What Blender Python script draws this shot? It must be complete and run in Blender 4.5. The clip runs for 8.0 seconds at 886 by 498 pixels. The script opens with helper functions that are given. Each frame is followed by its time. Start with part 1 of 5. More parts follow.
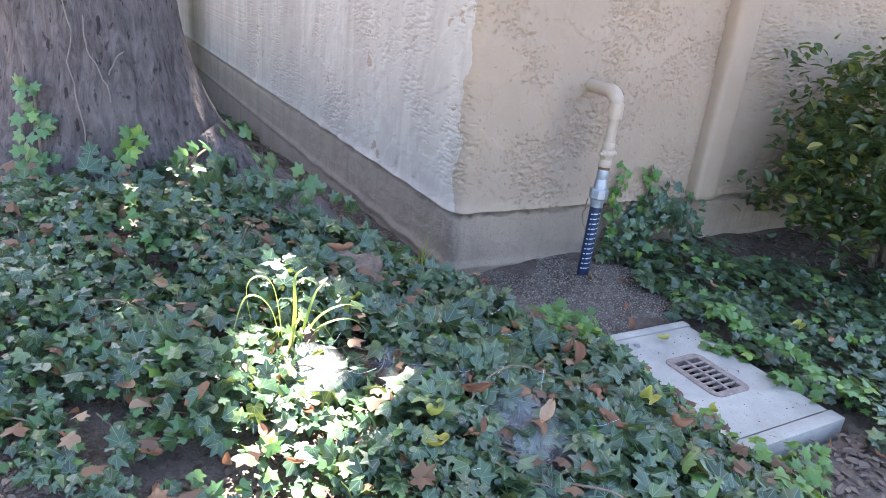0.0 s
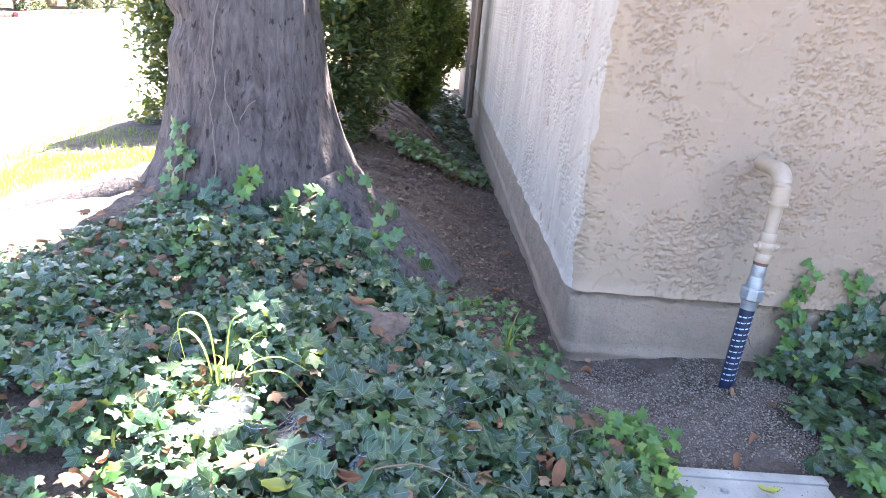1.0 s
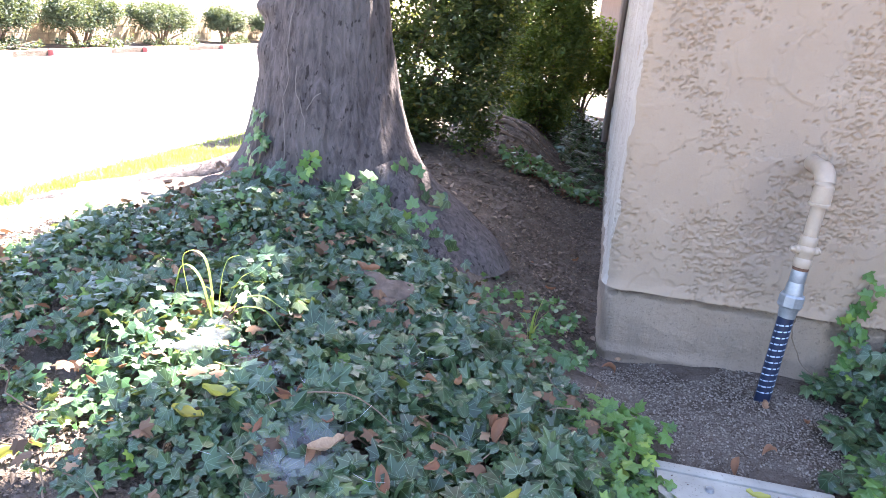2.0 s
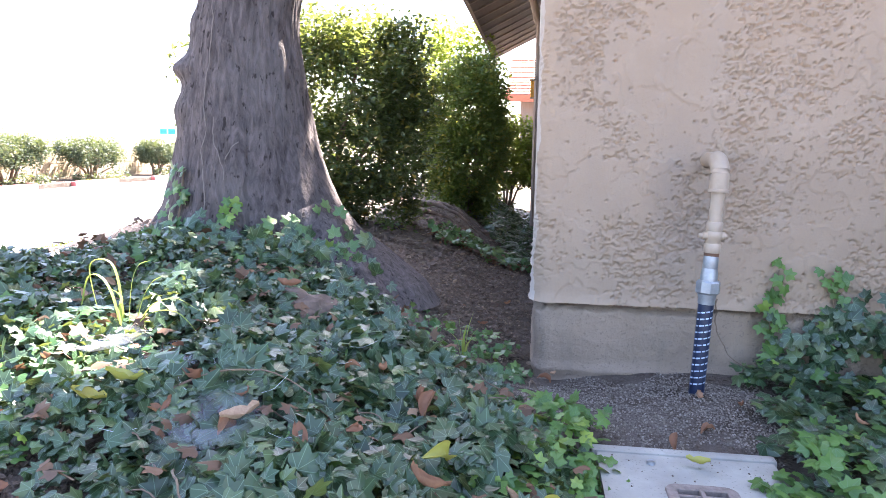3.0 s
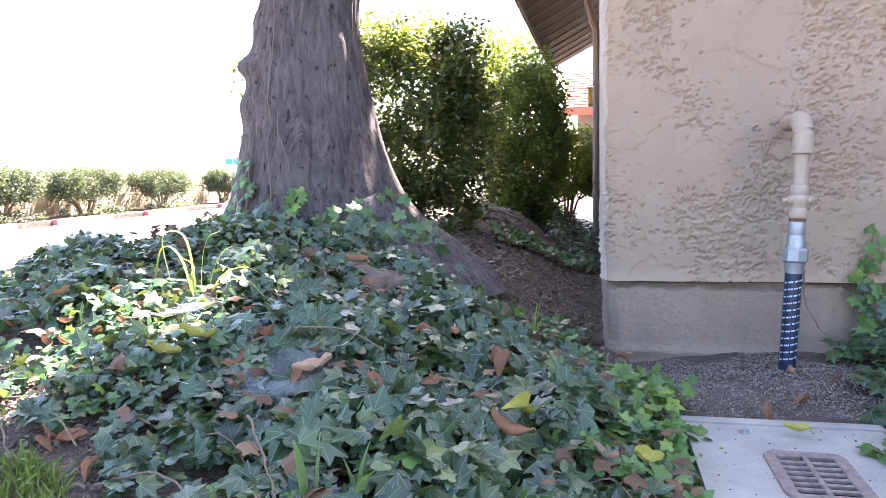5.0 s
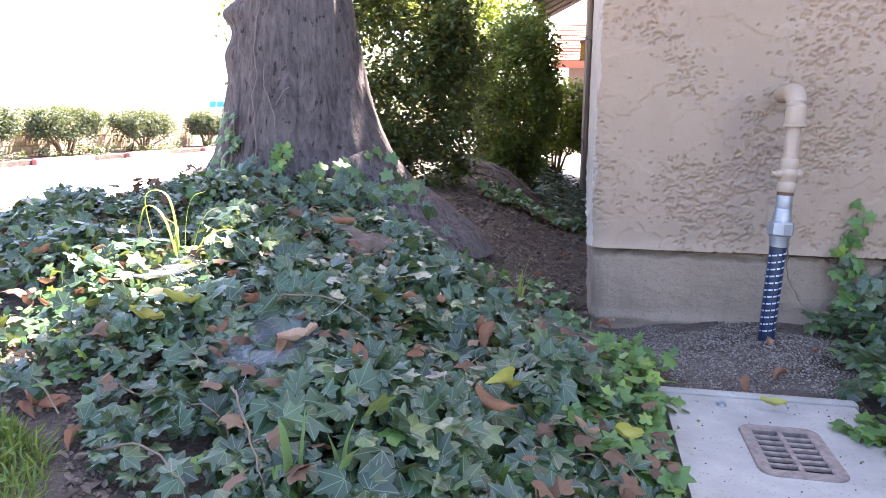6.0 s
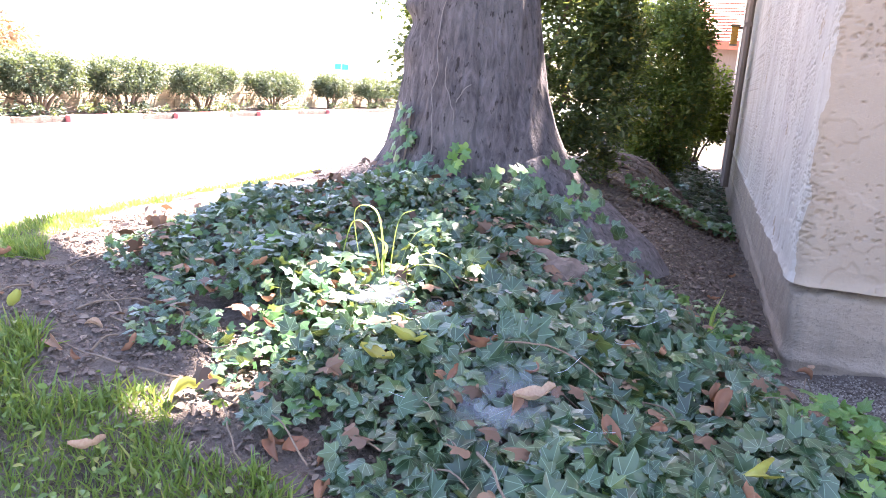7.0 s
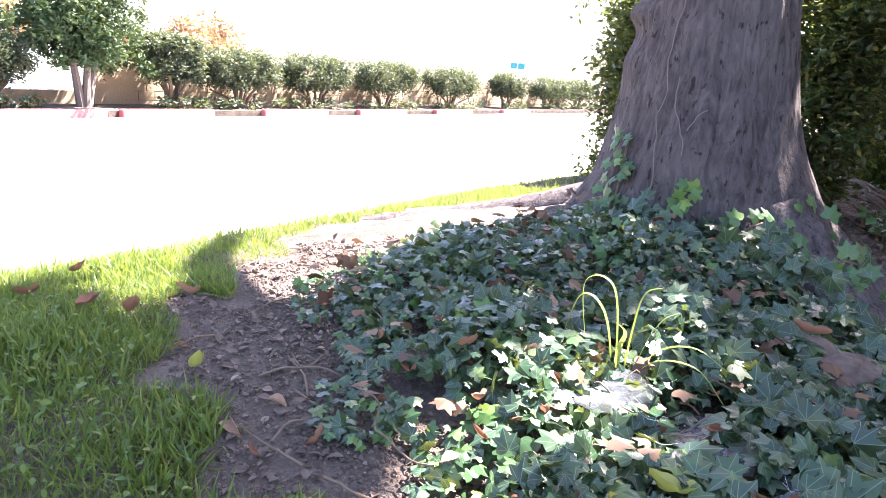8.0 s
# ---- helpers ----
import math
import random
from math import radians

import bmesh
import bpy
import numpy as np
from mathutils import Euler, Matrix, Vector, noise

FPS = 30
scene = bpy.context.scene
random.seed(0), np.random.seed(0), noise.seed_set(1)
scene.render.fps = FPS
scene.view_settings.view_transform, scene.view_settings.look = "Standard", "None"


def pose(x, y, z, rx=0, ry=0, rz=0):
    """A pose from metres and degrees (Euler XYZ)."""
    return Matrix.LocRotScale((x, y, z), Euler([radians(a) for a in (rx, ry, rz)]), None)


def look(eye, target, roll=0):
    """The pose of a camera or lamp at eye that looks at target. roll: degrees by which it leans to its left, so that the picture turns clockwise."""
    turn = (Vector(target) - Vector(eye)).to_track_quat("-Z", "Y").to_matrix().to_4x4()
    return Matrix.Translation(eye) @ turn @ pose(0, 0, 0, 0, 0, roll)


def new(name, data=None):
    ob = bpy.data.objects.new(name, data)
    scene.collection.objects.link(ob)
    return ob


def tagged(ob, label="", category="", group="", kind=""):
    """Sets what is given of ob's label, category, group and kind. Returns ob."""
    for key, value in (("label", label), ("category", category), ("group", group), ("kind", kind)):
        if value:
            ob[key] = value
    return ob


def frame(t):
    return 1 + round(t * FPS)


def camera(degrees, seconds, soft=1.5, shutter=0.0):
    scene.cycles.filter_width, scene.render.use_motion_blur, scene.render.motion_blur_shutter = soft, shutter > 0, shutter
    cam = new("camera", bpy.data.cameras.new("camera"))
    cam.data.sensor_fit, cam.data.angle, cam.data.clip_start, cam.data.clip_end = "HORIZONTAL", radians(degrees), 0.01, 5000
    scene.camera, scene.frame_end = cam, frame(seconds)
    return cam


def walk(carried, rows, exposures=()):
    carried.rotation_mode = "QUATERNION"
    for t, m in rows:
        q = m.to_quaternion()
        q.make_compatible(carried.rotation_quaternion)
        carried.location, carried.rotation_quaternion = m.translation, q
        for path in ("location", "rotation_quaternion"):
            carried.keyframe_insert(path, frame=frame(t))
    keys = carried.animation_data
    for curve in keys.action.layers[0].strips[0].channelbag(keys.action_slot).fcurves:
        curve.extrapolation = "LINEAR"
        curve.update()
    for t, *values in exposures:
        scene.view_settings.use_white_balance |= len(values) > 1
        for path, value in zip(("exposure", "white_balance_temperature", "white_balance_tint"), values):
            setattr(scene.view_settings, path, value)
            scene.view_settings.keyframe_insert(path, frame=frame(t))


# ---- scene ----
cam = camera(65.0, 8.0, soft=0.8)
PATH = [
    (0, (0.244, -0.044, 1.08), (1.205, 1.552, 0.354), 6.5),
    (0.5, (0.723, -0.049, 1.108), (1.41, 1.709, 0.445), 7.1),
    (1, (1.057, -0.115, 1.151), (1.137, 1.767, 0.478), 5.4),
    (1.2, (1.215, -0.132, 1.11), (1.214, 1.755, 0.446), 6.9),
    (2.3, (1.578, -0.281, 1.037), (1.118, 1.587, 0.49), 4.1),
    (2.5, (1.604, -0.309, 0.912), (1.291, 1.62, 0.488), 3.5),
    (3, (1.635, -0.295, 0.753), (1.37, 1.667, 0.467), 0.9),
    (3.5, (1.661, -0.269, 0.643), (1.272, 1.681, 0.43), -0.8),
    (4, (1.633, -0.263, 0.607), (1.157, 1.669, 0.4), -0.8),
    (4.5, (1.623, -0.264, 0.592), (1.174, 1.672, 0.368), -1.1),
    (4.7, (1.612, -0.271, 0.597), (1.171, 1.67, 0.393), -1.6),
    (6, (1.595, -0.253, 0.644), (1.206, 1.675, 0.279), 0.3),
    (6.5, (1.447, -0.245, 0.726), (0.975, 1.657, 0.326), 3.5),
    (7, (1.31, -0.2, 0.757), (0.647, 1.63, 0.3), 3.5),
    (7.5, (1.2, -0.12, 0.78), (0.337, 1.613, 0.282), 0.4),
    (8, (1.03, 0.04, 0.82), (-0.029, 1.646, 0.33), 4.5),
]
EXPOSURES = [
    (0.0, 4.16, 6480, 16), (0.5, 4.33, 6400, 17), (1.0, 4.42, 6350, 18), (2.5, 4.2, 6450, 20), (4.5, 4.14, 6500, 22), (6.0, 4.08, 6650, 25), (7.0, 4.34, 6480, 26), (8.0, 3.68, 6350, 26),
]
walk(cam, [(t, look(eye, target, roll)) for t, eye, target, roll in PATH], EXPOSURES)


# ---- world, sun, exposure ----
SUN_AZ, SUN_EL = 19.0, 56.0          # degrees from +y towards +x, and above the horizon
world = bpy.data.worlds.new("sky")
scene.world = world
world.use_nodes = True
wt = world.node_tree
sky = wt.nodes.new("ShaderNodeTexSky")
sky.sky_type = "NISHITA"
sky.sun_disc = False
sky.sun_elevation = radians(SUN_EL)
sky.sun_rotation = radians(SUN_AZ)
sky.air_density, sky.dust_density = 1.0, 2.0
wt.links.new(sky.outputs[0], wt.nodes["Background"].inputs[0])
wt.nodes["Background"].inputs[1].default_value = 0.065
to_sun = Vector((math.sin(radians(SUN_AZ)) * math.cos(radians(SUN_EL)),
                 math.cos(radians(SUN_AZ)) * math.cos(radians(SUN_EL)), math.sin(radians(SUN_EL))))
sun_data = bpy.data.lights.new("sun", "SUN")
sun_data.energy, sun_data.angle, sun_data.color = 5.0, radians(0.53), (1.0, 0.94, 0.84)
sun = new("sun", sun_data)
sun.matrix_world = look(to_sun * 50, (0, 0, 0))


# ---- materials ----
class Mat:
    """A node material with a Principled shader and a few shorthands."""

    def __init__(self, name, rough=0.8, metal=0.0, spec=0.5):
        self.m = bpy.data.materials.new(name)
        self.m.use_nodes = True
        self.t = self.m.node_tree
        self.b = self.t.nodes["Principled BSDF"]
        self.b.inputs["Roughness"].default_value = rough
        self.b.inputs["Metallic"].default_value = metal
        self.b.inputs["Specular IOR Level"].default_value = spec
        self.co = self.t.nodes.new("ShaderNodeTexCoord").outputs["Object"]

    def put(self, a, socket):
        if isinstance(a, bpy.types.NodeSocket):
            self.t.links.new(a, socket)
        elif isinstance(a, (tuple, list)) and socket.type == "RGBA" and len(a) == 3:
            socket.default_value = (*a, 1)
        else:
            socket.default_value = a

    def noise(self, scale, detail=4.0, rough=0.55, dist=0.0, co=None, color=False):
        n = self.t.nodes.new("ShaderNodeTexNoise")
        self.t.links.new(co or self.co, n.inputs["Vector"])
        n.inputs["Scale"].default_value, n.inputs["Detail"].default_value = scale, detail
        n.inputs["Roughness"].default_value, n.inputs["Distortion"].default_value = rough, dist
        return n.outputs["Color" if color else "Fac"]

    def voronoi(self, scale, feature="F1", co=None):
        n = self.t.nodes.new("ShaderNodeTexVoronoi")
        n.feature = feature
        self.t.links.new(co or self.co, n.inputs["Vector"])
        n.inputs["Scale"].default_value = scale
        return n.outputs["Distance"]

    def stretch(self, x, y, z):
        n = self.t.nodes.new("ShaderNodeMapping")
        self.t.links.new(self.co, n.inputs["Vector"])
        n.inputs["Scale"].default_value = (x, y, z)
        return n.outputs[0]

    def ramp(self, fac, *stops):
        n = self.t.nodes.new("ShaderNodeValToRGB")
        self.t.links.new(fac, n.inputs[0])
        e = n.color_ramp.elements
        while len(e) < len(stops):
            e.new(0.5)
        for el, (p, c) in zip(e, stops):
            el.position = p
            el.color = (*c, 1) if isinstance(c, (tuple, list)) else (c, c, c, 1)
        return n.outputs[0]

    def mix(self, fac, a, b, blend="MIX"):
        n = self.t.nodes.new("ShaderNodeMix")
        n.data_type, n.blend_type = "RGBA", blend
        self.put(fac, n.inputs[0])
        self.put(a, n.inputs[6])
        self.put(b, n.inputs[7])
        return n.outputs[2]

    def math(self, op, a, b=0.0):
        n = self.t.nodes.new("ShaderNodeMath")
        n.operation = op
        self.put(a, n.inputs[0])
        self.put(b, n.inputs[1])
        return n.outputs[0]

    def island(self):
        return self.t.nodes.new("ShaderNodeNewGeometry").outputs["Random Per Island"]

    def rnd(self):
        return self.t.nodes.new("ShaderNodeObjectInfo").outputs["Random"]

    def uv(self):
        n = self.t.nodes.new("ShaderNodeUVMap")
        n.uv_map = "UVMap"
        s = self.t.nodes.new("ShaderNodeSeparateXYZ")
        self.t.links.new(n.outputs[0], s.inputs[0])
        return s.outputs[0], s.outputs[1]

    def color(self, c):
        self.put(c, self.b.inputs["Base Color"])
        return self

    def rough(self, c):
        self.put(c, self.b.inputs["Roughness"])
        return self

    def bump(self, height, strength=0.5, distance=0.01):
        n = self.t.nodes.new("ShaderNodeBump")
        n.inputs["Strength"].default_value, n.inputs["Distance"].default_value = strength, distance
        self.t.links.new(height, n.inputs["Height"])
        self.t.links.new(n.outputs[0], self.b.inputs["Normal"])
        return self

    def translucent(self, color, amount):
        """Mixes thin-leaf translucency into the shader."""
        tr = self.t.nodes.new("ShaderNodeBsdfTranslucent")
        self.put(color, tr.inputs[0])
        mx = self.t.nodes.new("ShaderNodeMixShader")
        mx.inputs[0].default_value = amount
        self.t.links.new(self.b.outputs[0], mx.inputs[1])
        self.t.links.new(tr.outputs[0], mx.inputs[2])
        self.t.links.new(mx.outputs[0], self.t.nodes["Material Output"].inputs[0])
        return self


def m_stucco():
    m = Mat("stucco", 0.9, spec=0.2)
    big = m.noise(1.1, 3)
    streak = m.noise(1.0, 4, 0.6, co=m.stretch(7.0, 7.0, 0.35))
    grain = m.noise(160.0, 3)
    col = m.mix(m.ramp(big, (0.3, 0.0), (0.75, 1.0)), (0.325, 0.240, 0.170), (0.28, 0.21, 0.151))
    col = m.mix(m.ramp(streak, (0.55, 0.0), (0.8, 0.35)), col, (0.28, 0.235, 0.195))
    col = m.mix(m.ramp(m.noise(9.0, 5, 0.65), (0.45, 0.0), (0.75, 0.35)), col, (0.39, 0.30, 0.22))
    col = m.mix(m.ramp(grain, (0.35, 0.25), (0.6, 0.0)), col, (0.28, 0.225, 0.175))
    # wall towards the path: faded, rain-streaked chalky grey, its brighter sky light painted in
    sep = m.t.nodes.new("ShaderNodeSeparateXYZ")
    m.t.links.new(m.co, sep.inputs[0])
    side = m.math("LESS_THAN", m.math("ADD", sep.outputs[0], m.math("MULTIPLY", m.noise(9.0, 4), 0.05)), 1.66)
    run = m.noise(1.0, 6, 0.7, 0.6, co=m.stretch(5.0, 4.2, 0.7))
    chalk_and_light = m.mix(m.ramp(run, (0.30, 0.0), (0.68, 1.0)), (0.33, 0.285, 0.245), (0.53, 0.48, 0.42))
    chalk_and_light = m.mix(m.ramp(m.noise(13.0, 5, 0.7), (0.5, 0.0), (0.72, 0.5)), chalk_and_light, (0.30, 0.265, 0.23))
    col = m.mix(m.math("MULTIPLY", side, 0.7), col, chalk_and_light)
    # damp grey smear on the wall round the pipe's outlet
    mp = m.t.nodes.new("ShaderNodeMapping")
    m.t.links.new(m.co, mp.inputs["Vector"])
    mp.inputs["Scale"].default_value = (6.5, 4.0, 2.6)
    mp.inputs["Location"].default_value = (-2.13 * 6.5, -2.2 * 4.0, -0.56 * 2.6)
    ball = m.t.nodes.new("ShaderNodeTexGradient")
    ball.gradient_type = "SPHERICAL"
    m.t.links.new(mp.outputs[0], ball.inputs[0])
    damp = m.math("MULTIPLY", m.ramp(ball.outputs["Fac"], (0.05, 0.0), (0.5, 1.0)), m.ramp(m.noise(14.0, 4, 0.6), (0.3, 0.1), (0.7, 0.6)))
    col = m.mix(damp, col, (0.235, 0.19, 0.155))
    h = m.math("ADD", m.math("MULTIPLY", m.noise(60.0, 5, 0.65), 0.6), m.math("MULTIPLY", grain, 0.35))
    pits = m.ramp(m.noise(70.0, 4, 0.7), (0.60, 1.0), (0.66, 0.0))
    h = m.math("ADD", h, m.math("MULTIPLY", pits, 0.4))
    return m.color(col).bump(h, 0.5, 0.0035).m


def m_wood(name, a, b, along="z"):
    m = Mat(name, 0.75)
    st = {"x": (1.5, 30, 30), "y": (30, 1.5, 30), "z": (30, 30, 1.5)}[along]
    g = m.noise(1.0, 5, 0.6, 1.0, co=m.stretch(*st))
    return m.color(m.mix(g, a, b)).bump(g, 0.4, 0.004).m


def m_plaster():
    m = Mat("plinth_render", 0.9, spec=0.2)
    col = m.mix(m.ramp(m.noise(6.0, 5, 0.65), (0.3, 0.0), (0.7, 1.0)), (0.262, 0.20, 0.148), (0.325, 0.25, 0.188))
    col = m.mix(m.ramp(m.noise(2.4, 4), (0.55, 0.0), (0.75, 0.6)), col, (0.22, 0.18, 0.14))
    col = m.mix(m.ramp(m.noise(1.0, 4, 0.65, co=m.stretch(16, 16, 2.2)), (0.52, 0.0), (0.7, 0.6)), col, (0.20, 0.165, 0.13))
    col = m.mix(m.ramp(m.noise(110.0, 4, 0.7), (0.58, 0.0), (0.66, 0.6)), col, (0.15, 0.12, 0.10))
    h = m.math("ADD", m.noise(26.0, 5, 0.7), m.math("MULTIPLY", m.noise(110.0, 4, 0.7), 0.6))
    return m.color(col).bump(h, 0.8, 0.009).m


def m_soil():
    m = Mat("soil", 0.95, spec=0.15)
    n = m.noise(5.0, 6, 0.65)
    f = m.noise(90.0, 4, 0.7)
    col = m.mix(m.ramp(n, (0.35, 0.0), (0.65, 1.0)), (0.066, 0.052, 0.043), (0.150, 0.122, 0.102))
    col = m.mix(m.ramp(f, (0.5, 0.0), (0.72, 0.55)), col, (0.22, 0.18, 0.148))
    col = m.mix(m.ramp(m.noise(38.0, 4), (0.58, 0.0), (0.66, 0.7)), col, (0.06, 0.04, 0.03))
    return m.color(col).bump(m.math("ADD", m.noise(45.0, 6, 0.7), f), 0.9, 0.012).m


def m_gravel():
    m = Mat("grit", 0.9, spec=0.2)
    r = m.rnd()
    isl = m.island()
    col = m.ramp(isl, (0.0, (0.125, 0.104, 0.086)), (0.7, (0.185, 0.156, 0.13)), (1.0, (0.28, 0.245, 0.21)))
    return m.color(col).bump(m.noise(300.0, 3), 0.3, 0.002).m


def m_concrete():
    m = Mat("concrete", 0.85, spec=0.25)
    col = m.mix(m.ramp(m.noise(7.0, 5, 0.6), (0.3, 0.0), (0.7, 1.0)), (0.25, 0.24, 0.215), (0.37, 0.355, 0.315))
    col = m.mix(m.ramp(m.noise(130.0, 3), (0.62, 0.0), (0.70, 0.6)), col, (0.16, 0.14, 0.12))
    col = m.mix(m.ramp(m.noise(18.0, 4, 0.7), (0.6, 0.0), (0.72, 0.35)), col, (0.26, 0.23, 0.19))
    return m.color(col).bump(m.noise(120.0, 5, 0.7), 0.35, 0.004).m


def m_bark():
    m = Mat("bark", 0.9, spec=0.2)
    v = m.noise(1.0, 6, 0.65, 0.8, co=m.stretch(40, 40, 9))
    col = m.ramp(v, (0.3, (0.036, 0.030, 0.029)), (0.52, (0.086, 0.072, 0.070)), (0.75, (0.145, 0.123, 0.118)))
    col = m.mix(m.ramp(m.noise(3.0, 4), (0.5, 0.0), (0.75, 0.6)), col, (0.135, 0.12, 0.112))
    col = m.mix(m.ramp(m.noise(1.0, 3, co=m.stretch(48, 48, 20)), (0.61, 0.0), (0.68, 0.85)), col, (0.018, 0.014, 0.012))
    return m.color(col).bump(m.math("ADD", v, m.math("MULTIPLY", m.noise(70, 4, 0.7), 0.5)), 0.9, 0.014).m


def m_leaf(name, a, b, c, trans, rough=0.42, veins=0.0, spec=0.5, per_object=False, yellower=0.4):
    """Leaf surface: colours a to b with some c, island by island."""
    m = Mat(name, rough, spec=spec)
    r = m.rnd() if per_object else m.island()
    col = m.ramp(r, (0.0, a), (0.55, b), (0.86, b), (1.0, c))
    col = m.mix(m.ramp(m.noise(14.0, 3), (0.3, 0.0), (0.75, 0.5)), col, a)
    if veins:
        u, v = m.uv()
        ang = m.math("ARCTAN2", u, v)
        rad = m.math("SQRT", m.math("ADD", m.math("MULTIPLY", u, u), m.math("MULTIPLY", v, v)))
        d = m.math("MULTIPLY", m.math("PINGPONG", ang, radians(20)), rad)
        col = m.mix(m.ramp(d, (0.0, veins), (0.007, veins * 0.8), (0.017, 0.0)), col, (0.17, 0.26, 0.15))
    m.color(col)
    # light that comes through a leaf is yellower than what it throws back
    return m.translucent(m.mix(yellower, col, (0.36, 0.40, 0.05)), trans).m


def m_plain(name, col, rough=0.5, metal=0.0, vary=0.15, scale=30.0, bump=0.15):
    m = Mat(name, rough, metal)
    dark = tuple(c * (1 - vary * 2) for c in col)
    n = m.noise(scale, 5, 0.65)
    return m.color(m.mix(m.ramp(n, (0.3, 0.0), (0.7, 1.0)), dark, col)).bump(n, bump, 0.003).m


STUCCO, PLINTH, SOIL, GRIT, CONCRETE, BARK = m_stucco(), m_plaster(), m_soil(), m_gravel(), m_concrete(), m_bark()
IVY = m_leaf("ivy_leaf", (0.013, 0.032, 0.018), (0.038, 0.082, 0.038), (0.12, 0.17, 0.055), 0.19, 0.32, 0.7, 0.55)
IVY_ONE = m_leaf("ivy_leaf_single", (0.013, 0.032, 0.018), (0.036, 0.078, 0.036), (0.10, 0.155, 0.05), 0.19, 0.32, 0.75, 0.55, per_object=True)
IVY_YOUNG = m_leaf("young_ivy_leaf", (0.05, 0.13, 0.035), (0.10, 0.21, 0.045), (0.24, 0.35, 0.06), 0.33, 0.40, 0.4)
IVY_MID = m_leaf("mid_ivy_leaf", (0.03, 0.09, 0.03), (0.07, 0.155, 0.05), (0.15, 0.25, 0.06), 0.25, 0.4, 0.4)
# lighter, yellower leaves, with the sunlight on their edges put into the colour
SHRUB = m_leaf("shrub_leaf", (0.05, 0.095, 0.028), (0.13, 0.19, 0.045), (0.42, 0.33, 0.07), 0.5, 0.42)
# third colour: yellow leaves, also standing in for specks of sun on the foliage
TALL = m_leaf("tall_shrub_leaf", (0.020, 0.042, 0.020), (0.055, 0.095, 0.034), (0.36, 0.31, 0.07), 0.40, 0.36)
HEDGE = m_leaf("hedge_leaf", (0.03, 0.052, 0.035), (0.05, 0.08, 0.048), (0.09, 0.11, 0.055), 0.2, 0.6)
GRASS = m_leaf("grass_blade", (0.06, 0.115, 0.026), (0.12, 0.20, 0.04), (0.32, 0.30, 0.09), 0.45, 0.45)
DRY = m_leaf("dry_leaf", (0.22, 0.10, 0.055), (0.32, 0.17, 0.095), (0.44, 0.31, 0.20), 0.2, 0.7, per_object=True, yellower=0.0)
LITTER = m_leaf("leaf_litter", (0.09, 0.066, 0.052), (0.155, 0.115, 0.09), (0.30, 0.23, 0.17), 0.15, 0.75, yellower=0.0)
DEAD = m_leaf("dead_leaf", (0.07, 0.038, 0.021), (0.155, 0.083, 0.045), (0.31, 0.205, 0.12), 0.2, 0.7, yellower=0.0)
DRIED = m_leaf("dried_leaf", (0.15, 0.065, 0.035), (0.26, 0.125, 0.065), (0.42, 0.28, 0.16), 0.2, 0.7, yellower=0.0)
YELLOW_LEAF = m_leaf("yellow_leaf", (0.36, 0.28, 0.05), (0.34, 0.34, 0.08), (0.24, 0.30, 0.08), 0.25, 0.5, per_object=True)
STEM = m_plain("vine_stem", (0.17, 0.12, 0.08), 0.8)
PIPE = m_plain("painted_pipe", (0.37, 0.285, 0.208), 0.55, vary=0.08)
ZINC = m_plain("galvanised_steel", (0.38, 0.40, 0.42), 0.5, 0.7, vary=0.15)
TAPE = m_plain("blue_tape", (0.012, 0.022, 0.055), 0.4)
PRINT = m_plain("pale_print", (0.55, 0.66, 0.80), 0.5)
RUST = m_plain("rust", (0.15, 0.075, 0.045), 0.9)
IRON = m_plain("cast_iron", (0.27, 0.215, 0.185), 0.85, 0.1, 0.25, 60)
DARK = m_plain("pit", (0.02, 0.018, 0.016), 0.95)
TRIM = m_wood("brown_trim", (0.17, 0.125, 0.10), (0.26, 0.20, 0.16))
SOFFIT = m_wood("soffit_board", (0.085, 0.06, 0.05), (0.13, 0.095, 0.08), "x")
ROOF = m_plain("clay_tile", (0.45, 0.16, 0.10), 0.8)
ASPHALT = m_plain("asphalt", (0.33, 0.32, 0.31), 0.9, scale=50)
RED_PAINT = m_plain("red_kerb_paint", (0.55, 0.16, 0.16), 0.7)
BLOCK = m_plain("tan_block", (0.40, 0.32, 0.21), 0.9)
MORTAR = m_plain("mortar", (0.34, 0.28, 0.20), 0.95)
# leaf colour brightened towards yellow so the far bushes look sunlit
SUNNY = m_leaf("sunlit_tint_leaf", (0.12, 0.18, 0.03), (0.21, 0.28, 0.05), (0.36, 0.34, 0.07), 0.6, 0.5)
STUB = m_plain("weathered_root", (0.17, 0.12, 0.092), 0.9, vary=0.3, scale=22, bump=0.9)
PALE_STEM = m_plain("pale_stem", (0.17, 0.145, 0.128), 0.85)


